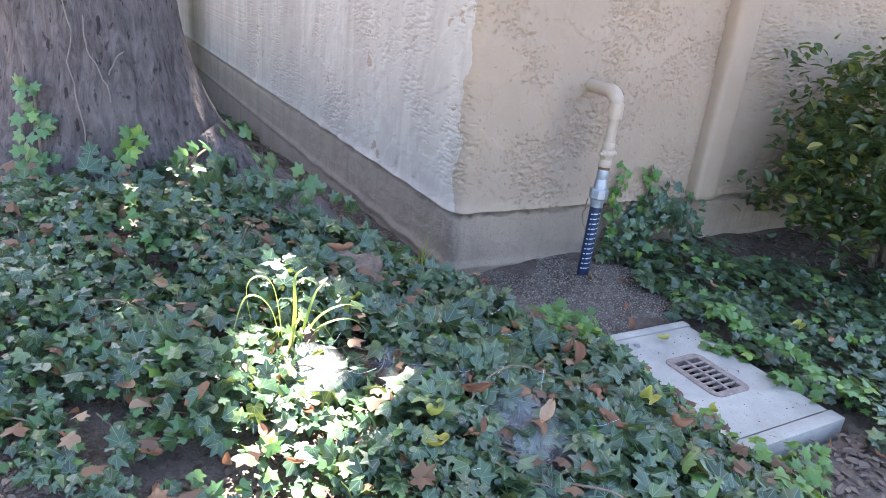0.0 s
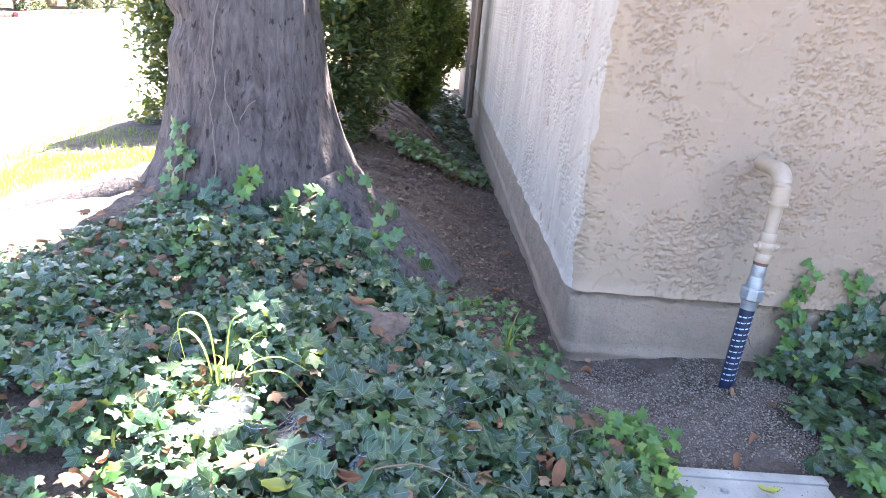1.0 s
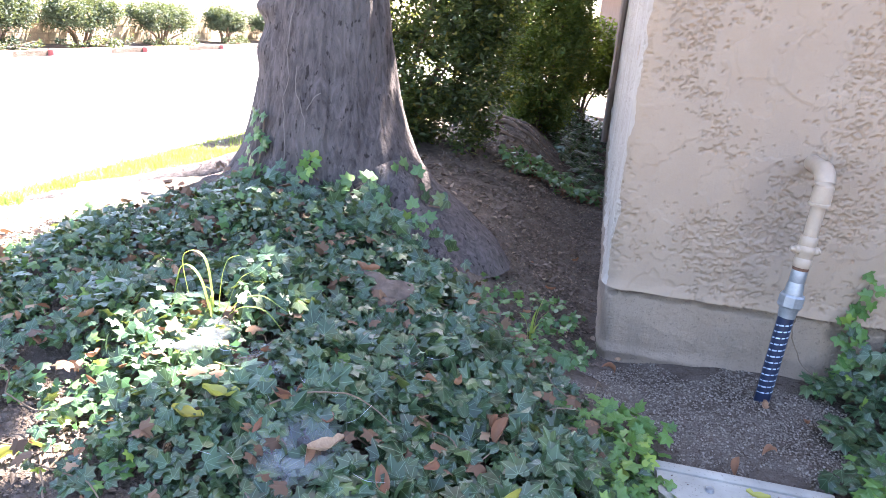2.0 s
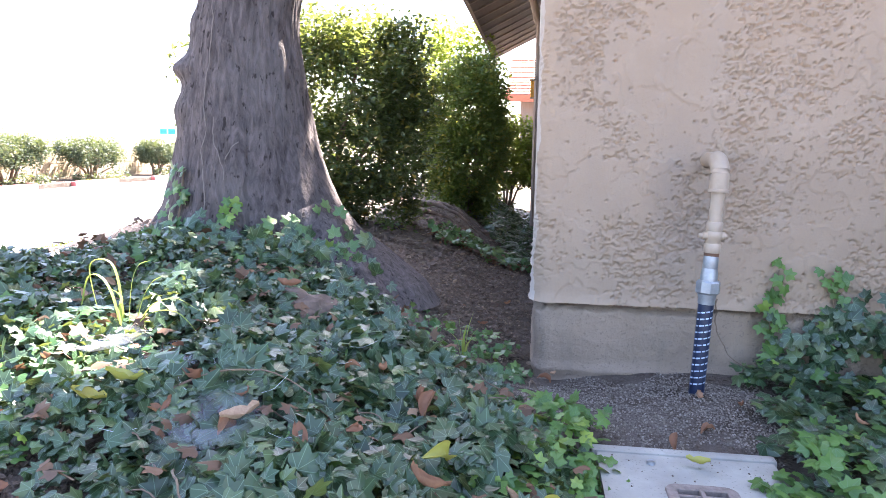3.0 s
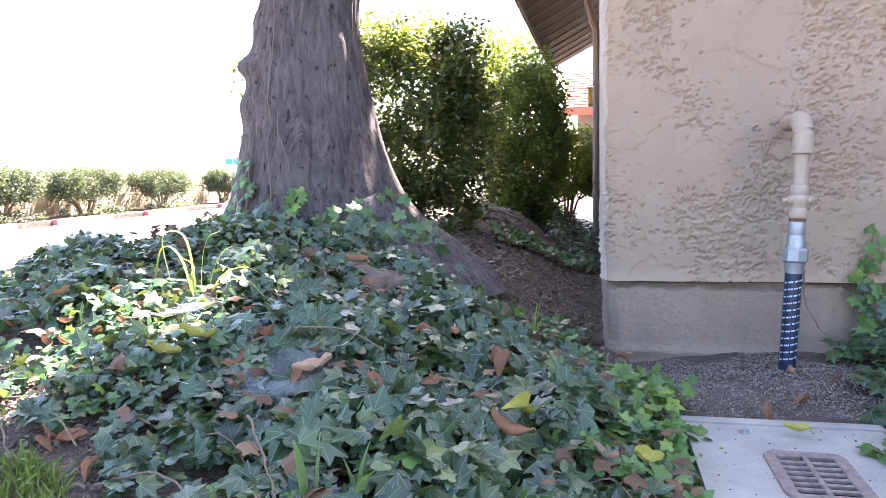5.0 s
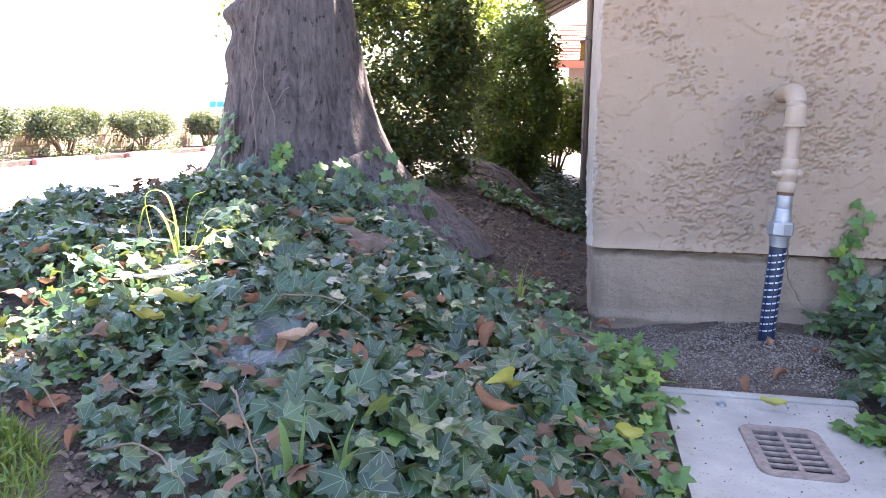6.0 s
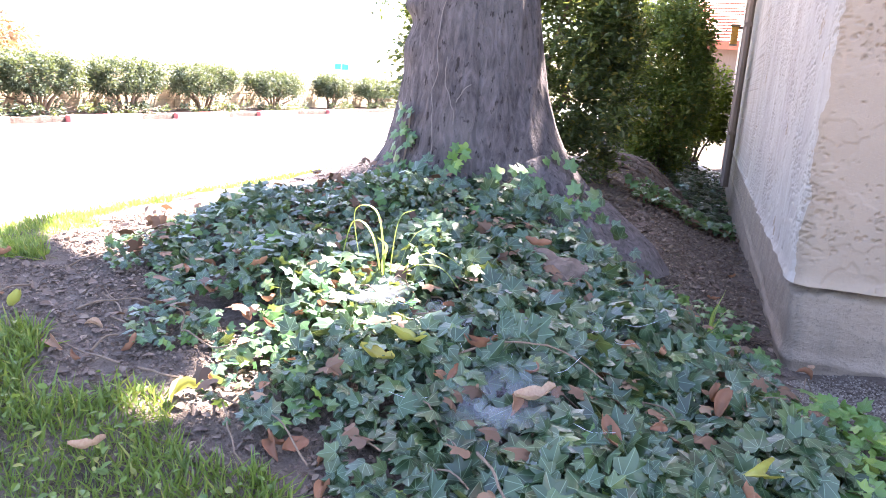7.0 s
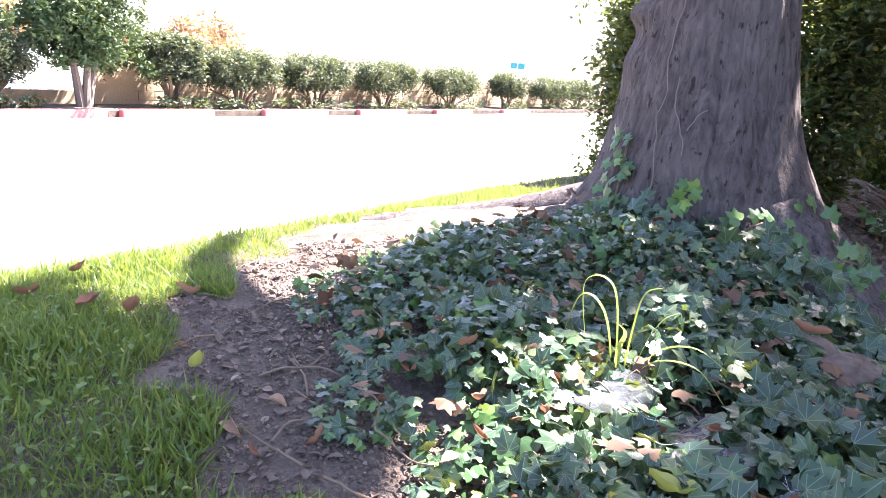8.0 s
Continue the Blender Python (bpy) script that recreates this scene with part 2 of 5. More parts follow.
def m_web():
    """Dusty spider silk: mostly clear, with a fine tangle of threads."""
    m = Mat("spider_silk", 0.6)
    m.color((0.33, 0.36, 0.40))
    edge = m.voronoi(70.0, "DISTANCE_TO_EDGE")
    fine = m.ramp(m.noise(160.0, 3, 0.6, 1.5), (0.4, 0.22), (0.65, 0.5))
    fac = m.math("MAXIMUM", m.ramp(edge, (0.0, 0.6), (0.05, 0.0)), fine)
    fac = m.math("MULTIPLY", fac, m.ramp(m.noise(16.0, 3), (0.32, 0.15), (0.66, 0.95)))
    ball = m.t.nodes.new("ShaderNodeTexGradient")
    ball.gradient_type = "SPHERICAL"
    m.t.links.new(m.stretch(9, 9, 9), ball.inputs[0])
    fac = m.math("MULTIPLY", fac, m.ramp(ball.outputs["Fac"], (0.0, 0.0), (0.6, 1.0)))
    clear = m.t.nodes.new("ShaderNodeBsdfTransparent")
    mx = m.t.nodes.new("ShaderNodeMixShader")
    m.t.links.new(fac, mx.inputs[0])
    m.t.links.new(clear.outputs[0], mx.inputs[1])
    m.t.links.new(m.b.outputs[0], mx.inputs[2])
    m.t.links.new(mx.outputs[0], m.t.nodes["Material Output"].inputs[0])
    return m.m


WEB = m_web()
WHITE_PAINT = m_plain("white_car_paint", (0.80, 0.80, 0.80), 0.3, vary=0.02)
RUBBER = m_plain("rubber", (0.03, 0.03, 0.03), 0.8)
DARK_GLASS = m_plain("dark_glass", (0.03, 0.035, 0.04), 0.1)
AMBER = m_plain("amber_glass", (0.60, 0.30, 0.06), 0.25)
TEAL = m_plain("teal_paint", (0.05, 0.42, 0.45), 0.6)
BRICK = m_plain("red_brick", (0.38, 0.14, 0.10), 0.9)
REDDISH = m_leaf("reddish_leaf", (0.26, 0.15, 0.10), (0.34, 0.19, 0.13), (0.30, 0.24, 0.12), 0.3, 0.6)
CYPRESS = m_leaf("cypress_leaf", (0.022, 0.055, 0.02), (0.04, 0.09, 0.028), (0.08, 0.13, 0.04), 0.1, 0.6)
YELLOW_GRASS = m_leaf("yellow_grass", (0.16, 0.24, 0.05), (0.26, 0.33, 0.08), (0.36, 0.36, 0.12), 0.4, 0.5, per_object=True)
SILK = m_plain("silk", (0.6, 0.64, 0.68), 0.5)


# ---- building helpers ----
def box(bm, x0, x1, y0, y1, z0, z1, m=None):
    made = bmesh.ops.create_cube(bm, size=1.0)["verts"]
    for v in made:
        v.co = Vector(((x0 + x1) / 2 + v.co.x * (x1 - x0), (y0 + y1) / 2 + v.co.y * (y1 - y0), (z0 + z1) / 2 + v.co.z * (z1 - z0)))
        if m is not None:
            v.co = m @ v.co
    return made


def bevel(bm, width, segments=2):
    bmesh.ops.bevel(bm, geom=bm.edges[:], offset=width, segments=segments, affect="EDGES", profile=0.6)


def to_mesh(name, bm, material, smooth=True):
    me = bpy.data.meshes.new(name)
    bm.normal_update()
    bm.to_mesh(me)
    bm.free()
    me.materials.append(material)
    if smooth:
        me.shade_smooth()
        me.set_sharp_from_angle(angle=radians(40))
    return me


def thing(name, label, category, group="", kind="", at=(0, 0, 0)):
    ob = new(name)
    ob.location = at
    return tagged(ob, label, category, group, kind)


def part(name, bm, material, parent, label="", smooth=True):
    """One mesh object under a thing or a part; the bmesh is in the parent's space."""
    ob = new(name, bm if isinstance(bm, bpy.types.Mesh) else to_mesh(name, bm, material, smooth))
    ob.parent = parent
    return tagged(ob, label)


def solid(name, bm, material, label, category, kind="structure", smooth=True):
    return tagged(new(name, to_mesh(name, bm, material, smooth)), label, category, kind=kind)


def tube(bm, pts, radii, sides=10, cap=True):
    """A round, tapered tube along points."""
    pts = [Vector(p) for p in pts]
    rings = []
    up = Vector((0.13, 0.31, 0.94))
    for i, p in enumerate(pts):
        d = (pts[min(i + 1, len(pts) - 1)] - pts[max(i - 1, 0)]).normalized()
        a = d.cross(up)
        a = a.normalized() if a.length > 1e-3 else Vector((1, 0, 0))
        b = a.cross(d)
        r = radii[i] if isinstance(radii, (list, tuple)) else radii
        rings.append([bm.verts.new(p + (a * math.cos(k * math.tau / sides) + b * math.sin(k * math.tau / sides)) * r) for k in range(sides)])
    for r0, r1 in zip(rings, rings[1:]):
        for k in range(sides):
            bm.faces.new((r0[k], r0[(k + 1) % sides], r1[(k + 1) % sides], r1[k]))
    if cap:
        bm.faces.new(rings[0][::-1])
        bm.faces.new(rings[-1])
    return rings


def curve_pts(pts, n=8):
    """A smooth run of points through the given ones."""
    p = [Vector(q) for q in pts]
    p = [2 * p[0] - p[1]] + p + [2 * p[-1] - p[-2]]
    out = []
    for i in range(1, len(p) - 2):
        for k in range(n):
            t = k / n
            out.append(0.5 * ((2 * p[i]) + (p[i + 1] - p[i - 1]) * t + (2 * p[i - 1] - 5 * p[i] + 4 * p[i + 1] - p[i + 2]) * t * t
                              + (3 * p[i] - p[i - 1] - 3 * p[i + 1] + p[i + 2]) * t ** 3))
    return out + [p[-2]]


def arrays_mesh(name, verts, faces, material, uv=None, smooth=False):
    me = bpy.data.meshes.new(name)
    me.from_pydata(np.asarray(verts).tolist(), [], np.asarray(faces).tolist() if not isinstance(faces, list) else faces)
    me.materials.append(material)
    if uv is not None:
        layer = me.uv_layers.new(name="UVMap")
        idx = np.empty(len(me.loops), dtype=np.int32)
        me.loops.foreach_get("vertex_index", idx)
        layer.data.foreach_set("uv", np.asarray(uv, dtype=np.float32)[idx].ravel())
    if smooth:
        me.shade_smooth()
    return me


def turns(yaw, tilt, lean, spin=None):
    """Rotation matrices: spin about the leaf's own normal, tilted by tilt towards the heading lean."""
    if spin is None:
        spin = yaw
    cs, ss, ct, st, cl, sl = np.cos(spin), np.sin(spin), np.cos(tilt), np.sin(tilt), np.cos(lean), np.sin(lean)
    z, o = np.zeros_like(cs), np.ones_like(cs)
    a = np.array([[cs, -ss, z], [ss, cs, z], [z, z, o]]).transpose(2, 0, 1)
    t = np.array([[ct, z, st], [z, o, z], [-st, z, ct]]).transpose(2, 0, 1)
    l = np.array([[cl, -sl, z], [sl, cl, z], [z, z, o]]).transpose(2, 0, 1)
    return l @ t @ a


def scatter(name, shape, places, rots, sizes, material):
    """Many copies of one small leaf joined into one mesh."""
    v, f, uv = shape
    k, n = len(places), len(v)
    V = np.einsum("kij,nj->kni", rots, v) * np.asarray(sizes)[:, None, None] + np.asarray(places)[:, None, :]
    F = [tuple(int(i) + n * j for i in face) for j in range(k) for face in f]
    return arrays_mesh(name, V.reshape(-1, 3), F, material, np.tile(uv, (k, 1)))


def ivy_shape(fold=0.22, droop=0.2):
    half = [(.12, .82), (.21, .61), (.38, .64), (.58, .63), (.50, .45), (.43, .31), (.50, .15), (.55, -.02), (.36, -.13), (.16, -.11)]
    o = [(0, 1)] + half + [(0, .02)] + [(-u, w) for u, w in half[::-1]]
    pts = [(0, .32)] + o
    v = np.array([(u, w, -fold * abs(u) - droop * max(w, 0) ** 2 + 0.08) for u, w in pts])
    f = [(0, i, i % len(o) + 1) for i in range(1, len(o) + 1)]
    return v, [(a, c, b) for a, b, c in f], np.array(pts)


def oval_shape(width=0.3, fold=0.12, curl=0.15):
    pts = [(0, 0), (width * .8, .25), (width, .5), (width * .6, .8), (0, 1), (-width * .6, .8), (-width, .5), (-width * .8, .25), (0, .5)]
    v = np.array([(u, w, fold * abs(u) / width - curl * (w - .4) ** 2) for u, w in pts])
    f = [(8, i, (i + 1) % 8) for i in range(8)]
    return v, f, np.array(pts)


def diamond_shape(width=0.28):
    pts = [(0, 0), (width, .45), (0, 1), (-width, .45)]
    return np.array([(0, 0, 0), (width, .45, .08), (0, 1, -.05), (-width, .45, .08)]), [(0, 1, 2), (0, 2, 3)], np.array(pts)


IVY_SHAPES = [ivy_shape(), ivy_shape(0.05, 0.3), ivy_shape(0.38, 0.1)]
OVAL, DIAMOND = oval_shape(), diamond_shape()
rng = np.random.default_rng(7)


# ---- the lie of the land ----
def smooth(a, b, t):
    t = np.clip((t - a) / (b - a), 0, 1)
    return t * t * (3 - 2 * t)


LID = (1.81, 2.25, 0.87, 1.50)          # the drain box: x0, x1, y0, y1
LID_Z = -0.025


def land(x, y):
    """Height of the soil, smooth part."""
    x, y = np.asarray(x, float), np.asarray(y, float)
    b = np.interp(x, [-400, -16, -14, -2.45, -2.3, -1.6, -1.0, -.45, 0, .3, .7, 1.2, 1.55, 1.8, 2.4, 4, 8, 400],
                  [-1.0, -1.0, -.6, -.56, -.36, -.03, .17, .24, .235, .20, .15, .10, .02, -.05, -.06, -.05, -.05, -.05])
    m = .20 * np.exp(-((x - .42) ** 2 / .55 + (y - 2.45) ** 2 / 1.1))
    m = m + .07 * np.exp(-((x - .9) ** 2 / .35 + (y - 1.25) ** 2 / .3))
    corridor = smooth(1.6, 2.2, y) * np.exp(-((x - 1.5) / .38) ** 2) * .11
    fall = smooth(.7, 1.3, x) * smooth(2.2, 9, y) * .22 + smooth(3.2, 7, y) * smooth(-2.2, .2, x) * .10
    bank = .17 * np.exp(-((x - .78) / .48) ** 2 - ((y - 6.3) / .75) ** 2)
    flat = smooth(1.5, 1.9, x) * smooth(1.4, 1.9, y) * .03
    box_dip = ((x > LID[0] - .03) & (x < LID[1] + .03) & (y > LID[2] - .03) & (y < LID[3] + .03)) * .06
    return b + m - corridor - fall + bank + flat - box_dip


def soil(x, y):
    return float(land(x, y)) + 0.012 * noise.noise((x * 5, y * 5, 0)) + 0.006 * noise.noise((x * 17, y * 17, 3))


def axis(lo, hi, fine, step):
    out = list(np.arange(lo, hi + 1e-6, step))
    s, a, b = step, lo, hi
    while b < 600:
        s *= 1.28
        a -= s
        b += s
        out.insert(0, a)
        out.append(b)
    return out


gx, gy = axis(-2.5, 3.2, 1, 0.028), axis(-0.6, 4.2, 1, 0.028)
gv = [(x, y, soil(x, y) if -6 < x < 8 and -6 < y < 20 else float(land(x, y))) for y in gy for x in gx]
nx = len(gx)
gf = [(j * nx + i, j * nx + i + 1, (j + 1) * nx + i + 1, (j + 1) * nx + i) for j in range(len(gy) - 1) for i in range(nx - 1)]
ground = tagged(new("ground", arrays_mesh("ground", gv, gf, SOIL, smooth=True)), "dry brown soil ground rising to a low mound", "ground", kind="structure")

# ---- the road and its far side ----
bm = bmesh.new()
box(bm, -11.5, -2.42, -60, 120, -0.7, -0.49)
solid("road", bm, ASPHALT, "sunlit pale asphalt parking lane", "road")
bm = bmesh.new()
box(bm, -2.42, -2.28, -60, 120, -0.7, -0.36)
bevel(bm, 0.02)
solid("kerb", bm, CONCRETE, "low concrete kerb along the lawn", "kerb")
bm = bmesh.new()
box(bm, -13.3, -11.66, -30, 60, -0.8, -0.38)
solid("planting_strip", bm, SOIL, "raised soil planting strip beside the road", "ground")

# ---- house: walls, plinth, eave ----
CX, CY = 1.63, 2.2


def rounded_walls(off, z0, z1, length_x, length_y, r, thick=0.2, steps=6, dz=None):
    """The house's corner as one wall sheet with a rounded edge, with thickness."""
    bm = bmesh.new()
    path = [(CX - off, CY + length_y)]
    cx, cy = CX - off + r, CY - off + r
    path += [(cx - r * math.cos(a), cy - r * math.sin(a)) for a in [k * math.pi / 2 / steps for k in range(steps + 1)]]
    path += [(CX + length_x, CY - off)]
    inner = [(x + thick if i <= steps // 2 else x, y + thick if i > steps // 2 else y) for i, (x, y) in enumerate(path)]
    inner = [(CX - off + thick, CY + length_y)] + [(CX - off + thick, CY - off + thick)] * (steps + 1) + [(CX + length_x, CY - off + thick)]
    low = [[bm.verts.new((x, y, z0)) for x, y in p] for p in (path, inner)]
    top = [[bm.verts.new((x, y, z1)) for x, y in p] for p in (path, inner)]
    for i in range(len(path) - 1):
        bm.faces.new((low[0][i], low[0][i + 1], top[0][i + 1], top[0][i]))
    for i in (0, len(path) - 2):
        bm.faces.new((low[1][i + 1], low[1][i], top[1][i], top[1][i + 1]))
        bm.faces.new((top[0][i], top[0][i + 1], top[1][i + 1], top[1][i]))
        bm.faces.new((low[0][i + 1], low[0][i], low[1][i], low[1][i + 1]))
    return bm


def stucco_relief(z, p, smooth_low):
    """How far the trowelled stucco stands out at a place."""
    q = Vector(p)
    w = Vector((p[0], p[1], p[2] * 1.5))
    n = noise.noise(w * 38) + .95 * noise.noise(w * 84) + .7 * noise.noise(q * 150)
    patchy = .54 - 1.35 * noise.noise(q * 2.7) - .6 * noise.noise(q * 7.5) - smooth_low * .5
    pit = min(1, max(0, (n - patchy) / .07))
    lap = min(1, max(0, (noise.noise(q * 4.3 + Vector((7, 3, 1))) + .14 * noise.noise(q * 34)) / .022 + .5))
    lap += .7 * min(1, max(0, (noise.noise(q * 6.1 + Vector((2, 9, 4))) + .2 * noise.noise(q * 28)) / .03 + .5))
    swell = .004 * noise.noise(q * 1.7) + .0015 * noise.noise(q * 14)
    foot = (.010 + .012 * noise.noise((p[0] * 9, p[1] * 9, 5))) * max(0, 1 - (z - .211) / .045) ** 2
    return .0035 - .0072 * pit + .0027 * lap + swell + .0007 * noise.noise(q * 200) + foot


def stucco_wall():
    """The two house walls round the corner: a trowelled outer skin on a thick core."""
    r, cols = .06, []
    for y in [13.4, 11, 9, 7.5, 6.5] + list(np.arange(5.6, 4.0, -.025)) + list(np.arange(4.0, CY + r, -.011)):
        cols.append(((CX, y), (-1, 0)))
    for k in range(19):
        a = k * math.pi / 36
        cols.append(((CX + r - r * math.cos(a), CY + r - r * math.sin(a)), (-math.cos(a), -math.sin(a))))
    for x in list(np.arange(CX + r + .004, 2.93, .004)) + list(np.arange(2.95, 4.2, .011)) + [4.6, 5.4, 6.63]:
        cols.append(((x, CY), (0, -1)))
    rows_ = list(np.arange(.211, 1.5, .0042)) + list(np.arange(1.52, 2.76, .03))
    v = []
    for z in rows_:
        low = min(0.25, (z - .55) * .6)
        for (x, y), (ax, ay) in cols:
            h = stucco_relief(z, (x, y, z), low)
            v.append((x + ax * h, y + ay * h, z))
    n = len(cols)
    f = [(j * n + i, j * n + i + 1, (j + 1) * n + i + 1, (j + 1) * n + i) for j in range(len(rows_) - 1) for i in range(n - 1)]
    core = rounded_walls(-0.014, 0.213, 2.745, 5.0, 11.2, 0.05)
    core.verts.index_update()
    base = len(v)
    v += [tuple(q.co) for q in core.verts]
    f += [tuple(base + q.index for q in fc.verts) for fc in core.faces]
    core.free()
    return arrays_mesh("wall_house", v, f, STUCCO, smooth=True)


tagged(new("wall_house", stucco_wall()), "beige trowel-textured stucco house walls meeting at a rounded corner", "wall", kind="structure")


def plinth_wall():
    """A hand-floated skin on a thick core, crumbling at its upper edge."""
    r, cols = .055, []
    for y in [13.4, 9, 7, 5.6] + list(np.arange(4.6, CY + r, -.02)):
        cols.append(((CX, y), (-1, 0)))
    for k in range(13):
        a = k * math.pi / 24
        cols.append(((CX + r - r * math.cos(a), CY + r - r * math.sin(a)), (-math.cos(a), -math.sin(a))))
    for x in list(np.arange(CX + r + .006, 2.8, .007)) + [3.1, 3.6, 4.4, 5.4, 6.63]:
        cols.append(((x, CY), (0, -1)))
    rows_ = [-.6, -.3, -.15] + list(np.arange(-.1, .2, .006)) + [.2]
    v = []
    for z in rows_:
        for (x, y), (ax, ay) in cols:
            q = Vector((x, y, z))
            crumble = max(0, (z - .176 + .026 * noise.noise((x * 7, y * 7, 2)) + .014 * noise.noise(q * 30)) / .02)
            h = -.006 + .006 * noise.noise(q * 6) + .0035 * noise.noise(q * 22) + .002 * noise.noise(q * 70) - .034 * min(1, crumble)
            h += .010 * max(0, 1 - abs(z + .04 + .02 * noise.noise((x * 5, y * 5, 9))) / .03)
            v.append((x + ax * h, y + ay * h, z))
    n = len(cols)
    f = [(j * n + i, j * n + i + 1, (j + 1) * n + i + 1, (j + 1) * n + i) for j in range(len(rows_) - 1) for i in range(n - 1)]
    core = rounded_walls(-0.046, -0.6, 0.199, 5.0, 11.2, 0.05)
    core.verts.index_update()
    base = len(v)
    v += [tuple(q.co) for q in core.verts]
    f += [tuple(base + q.index for q in fc.verts) for fc in core.faces]
    core.free()
    return arrays_mesh("plinth", v, f, PLINTH, smooth=True)


tagged(new("plinth", plinth_wall()), "brown-beige hand-floated plinth under the stucco", "plinth", kind="structure")
# rusty joint; its dark brown also stands in for the shadow band here
bm = rounded_walls(-0.04, 0.197, 0.22, 5.0, 11.2, 0.045, 0.05)
solid("screed_trim", bm, RUST, "thin recessed rusty screed joint between stucco and plinth", "trim")
bm = bmesh.new()
box(bm, 2.92, 3.07, CY - 0.075, CY + 0.02, 0.2, 2.7)
bevel(bm, 0.028, 3)
solid("pilaster", bm, STUCCO, "boxed-out stucco rib running up the wall", "wall")
bm = bmesh.new()
box(bm, 2.0, 6.6, 13.2, 13.4, -0.6, 2.75)
box(bm, 6.43, 6.63, 2.2, 13.2, -0.6, 2.75)
solid("wall_back", bm, STUCCO, "plain beige stucco rear walls of the house", "wall")

roof = thing("roof", "brown timber eave and roof with open soffit boards", "roof", kind="structure")
EX, EZ, RISE = 0.80, 2.40, 0.42
pitch = math.atan2(RISE, CX - EX)


def slope_box(x0, x1, y0, y1, lift0, lift1):
    """A slab along the roof's slope: x measured level from the eave's edge."""
    m = Matrix.Translation((EX, 0, EZ)) @ Matrix.Rotation(-pitch, 4, "Y")
    b = bmesh.new()
    box(b, x0, x1, y0, y1, lift0, lift1, m)
    return b


part("roof_slab", slope_box(0.76, 5.2, 2.0, 5.0, 0.05, 0.13), ROOF, roof)
part("roof_slab", slope_box(-0.03, 5.2, 5.0, 13.0, 0.05, 0.13), ROOF, roof)
part("fascia", slope_box(-0.06, -0.02, 5.0, 13.0, -0.10, 0.12), TRIM, roof, "dark brown fascia board")
for k in range(16):
    y = 5.0 + k * 0.5
    part("soffit_board", slope_box(-0.02, 1.0, y, y + 0.49, 0.03, 0.05), SOFFIT, roof, smooth=False)
    # pale added strip imitating light caught along the board edges
    part("edge_light_strip", slope_box(-0.02, 1.0, y - 0.02, y + 0.02, 0.008, 0.028), TRIM, roof, smooth=False)

# ---- drain box by the wall ----
drain = thing("drain_box", "pale concrete drain box with a rusty slotted iron grate", "drain box")
x0, x1, y0, y1 = LID
GR = (1.962, 2.108, 1.09, 1.305)          # the grate's opening
bm = bmesh.new()
z0, z1 = LID_Z - 0.12, LID_Z
for a, b, c, d in ((x0, x1, y0 + .045, GR[2]), (x0, x1, GR[3], y1 - .03), (x0, GR[0], GR[2], GR[3]), (GR[1], x1, GR[2], GR[3])):
    box(bm, a, b, c, d, z0, z1)
bmesh.ops.remove_doubles(bm, verts=bm.verts[:], dist=0.0005)
part("lid", bm, CONCRETE, drain, smooth=False)
bm = bmesh.new()
box(bm, x0 - .012, x1 + .012, y1 - .026, y1 + .012, z0, z1 + .004)
bevel(bm, 0.006)
part("rim", bm, CONCRETE, drain, "chipped concrete rim with rust marks")
bm = bmesh.new()
box(bm, x0 - .012, x1 + .012, y0 - .01, y0 + .04, z0, z1 + .003)
bevel(bm, 0.006)
part("rim", bm, CONCRETE, drain)
bm = bmesh.new()
# near-black floor and thin walls paint in the darkness below the slots
box(bm, GR[0] - .02, GR[1] + .02, GR[2] - .02, GR[3] + .02, z0 - .03, z0 + .005)
for a, b, c, d in ((GR[0] + .001, GR[0] + .006, GR[2] + .007, GR[3] - .007), (GR[1] - .006, GR[1] - .001, GR[2] + .007, GR[3] - .007), (GR[0] + .001, GR[1] - .001, GR[2] + .001, GR[2] + .006), (GR[0] + .001, GR[1] - .001, GR[3] - .006, GR[3] - .001)):
    box(bm, a, b, c, d, z0 + .006, z1 - .024)
part("pit_floor", bm, DARK, drain, "near-black pit lining that paints in the shade under the grate")
gx0, gx1, gy0, gy1 = GR


def rounded_ring(x0, x1, y0, y1, r, n=6):
    """Plan points round a rounded rectangle."""
    out = []
    for cx, cy, a0 in ((x1 - r, y1 - r, 0), (x0 + r, y1 - r, 90), (x0 + r, y0 + r, 180), (x1 - r, y0 + r, 270)):
        out += [(cx + r * math.cos(radians(a0 + 90 * k / n)), cy + r * math.sin(radians(a0 + 90 * k / n))) for k in range(n + 1)]
    return out


grate = bmesh.new()
rings = [[grate.verts.new((x, y, z)) for x, y in rounded_ring(gx0 - o, gx1 + o, gy0 - o, gy1 + o, r_)]
         for o, r_, z in ((-.017, .004, z1 - .022), (-.017, .004, z1 + .002), (-.014, .006, z1 + .004), (.008, .030, z1 + .004), (.010, .032, z1 + .001), (.010, .032, z1 - .02))]
for r0, r1 in zip(rings, rings[1:]):
    for k in range(len(r0)):
        grate.faces.new((r0[k], r0[(k + 1) % len(r0)], r1[(k + 1) % len(r0)], r1[k]))
frame_part = part("grate", grate, IRON, drain, "rusty slotted cast-iron grate with rounded corners", smooth=False)
slat = bmesh.new()
box(slat, gx0 + .012, gx1 - .012, -.0045, .0045, z1 - .007, z1 + .002)
bevel(slat, 0.002, 1)
slat = to_mesh("grate_bar", slat, IRON)
for k in range(6):
    part("grate_bar", slat, IRON, frame_part).location = (0, gy0 + .017 + (k + 1) * (gy1 - gy0 - .034) / 7, 0)
bm = bmesh.new()
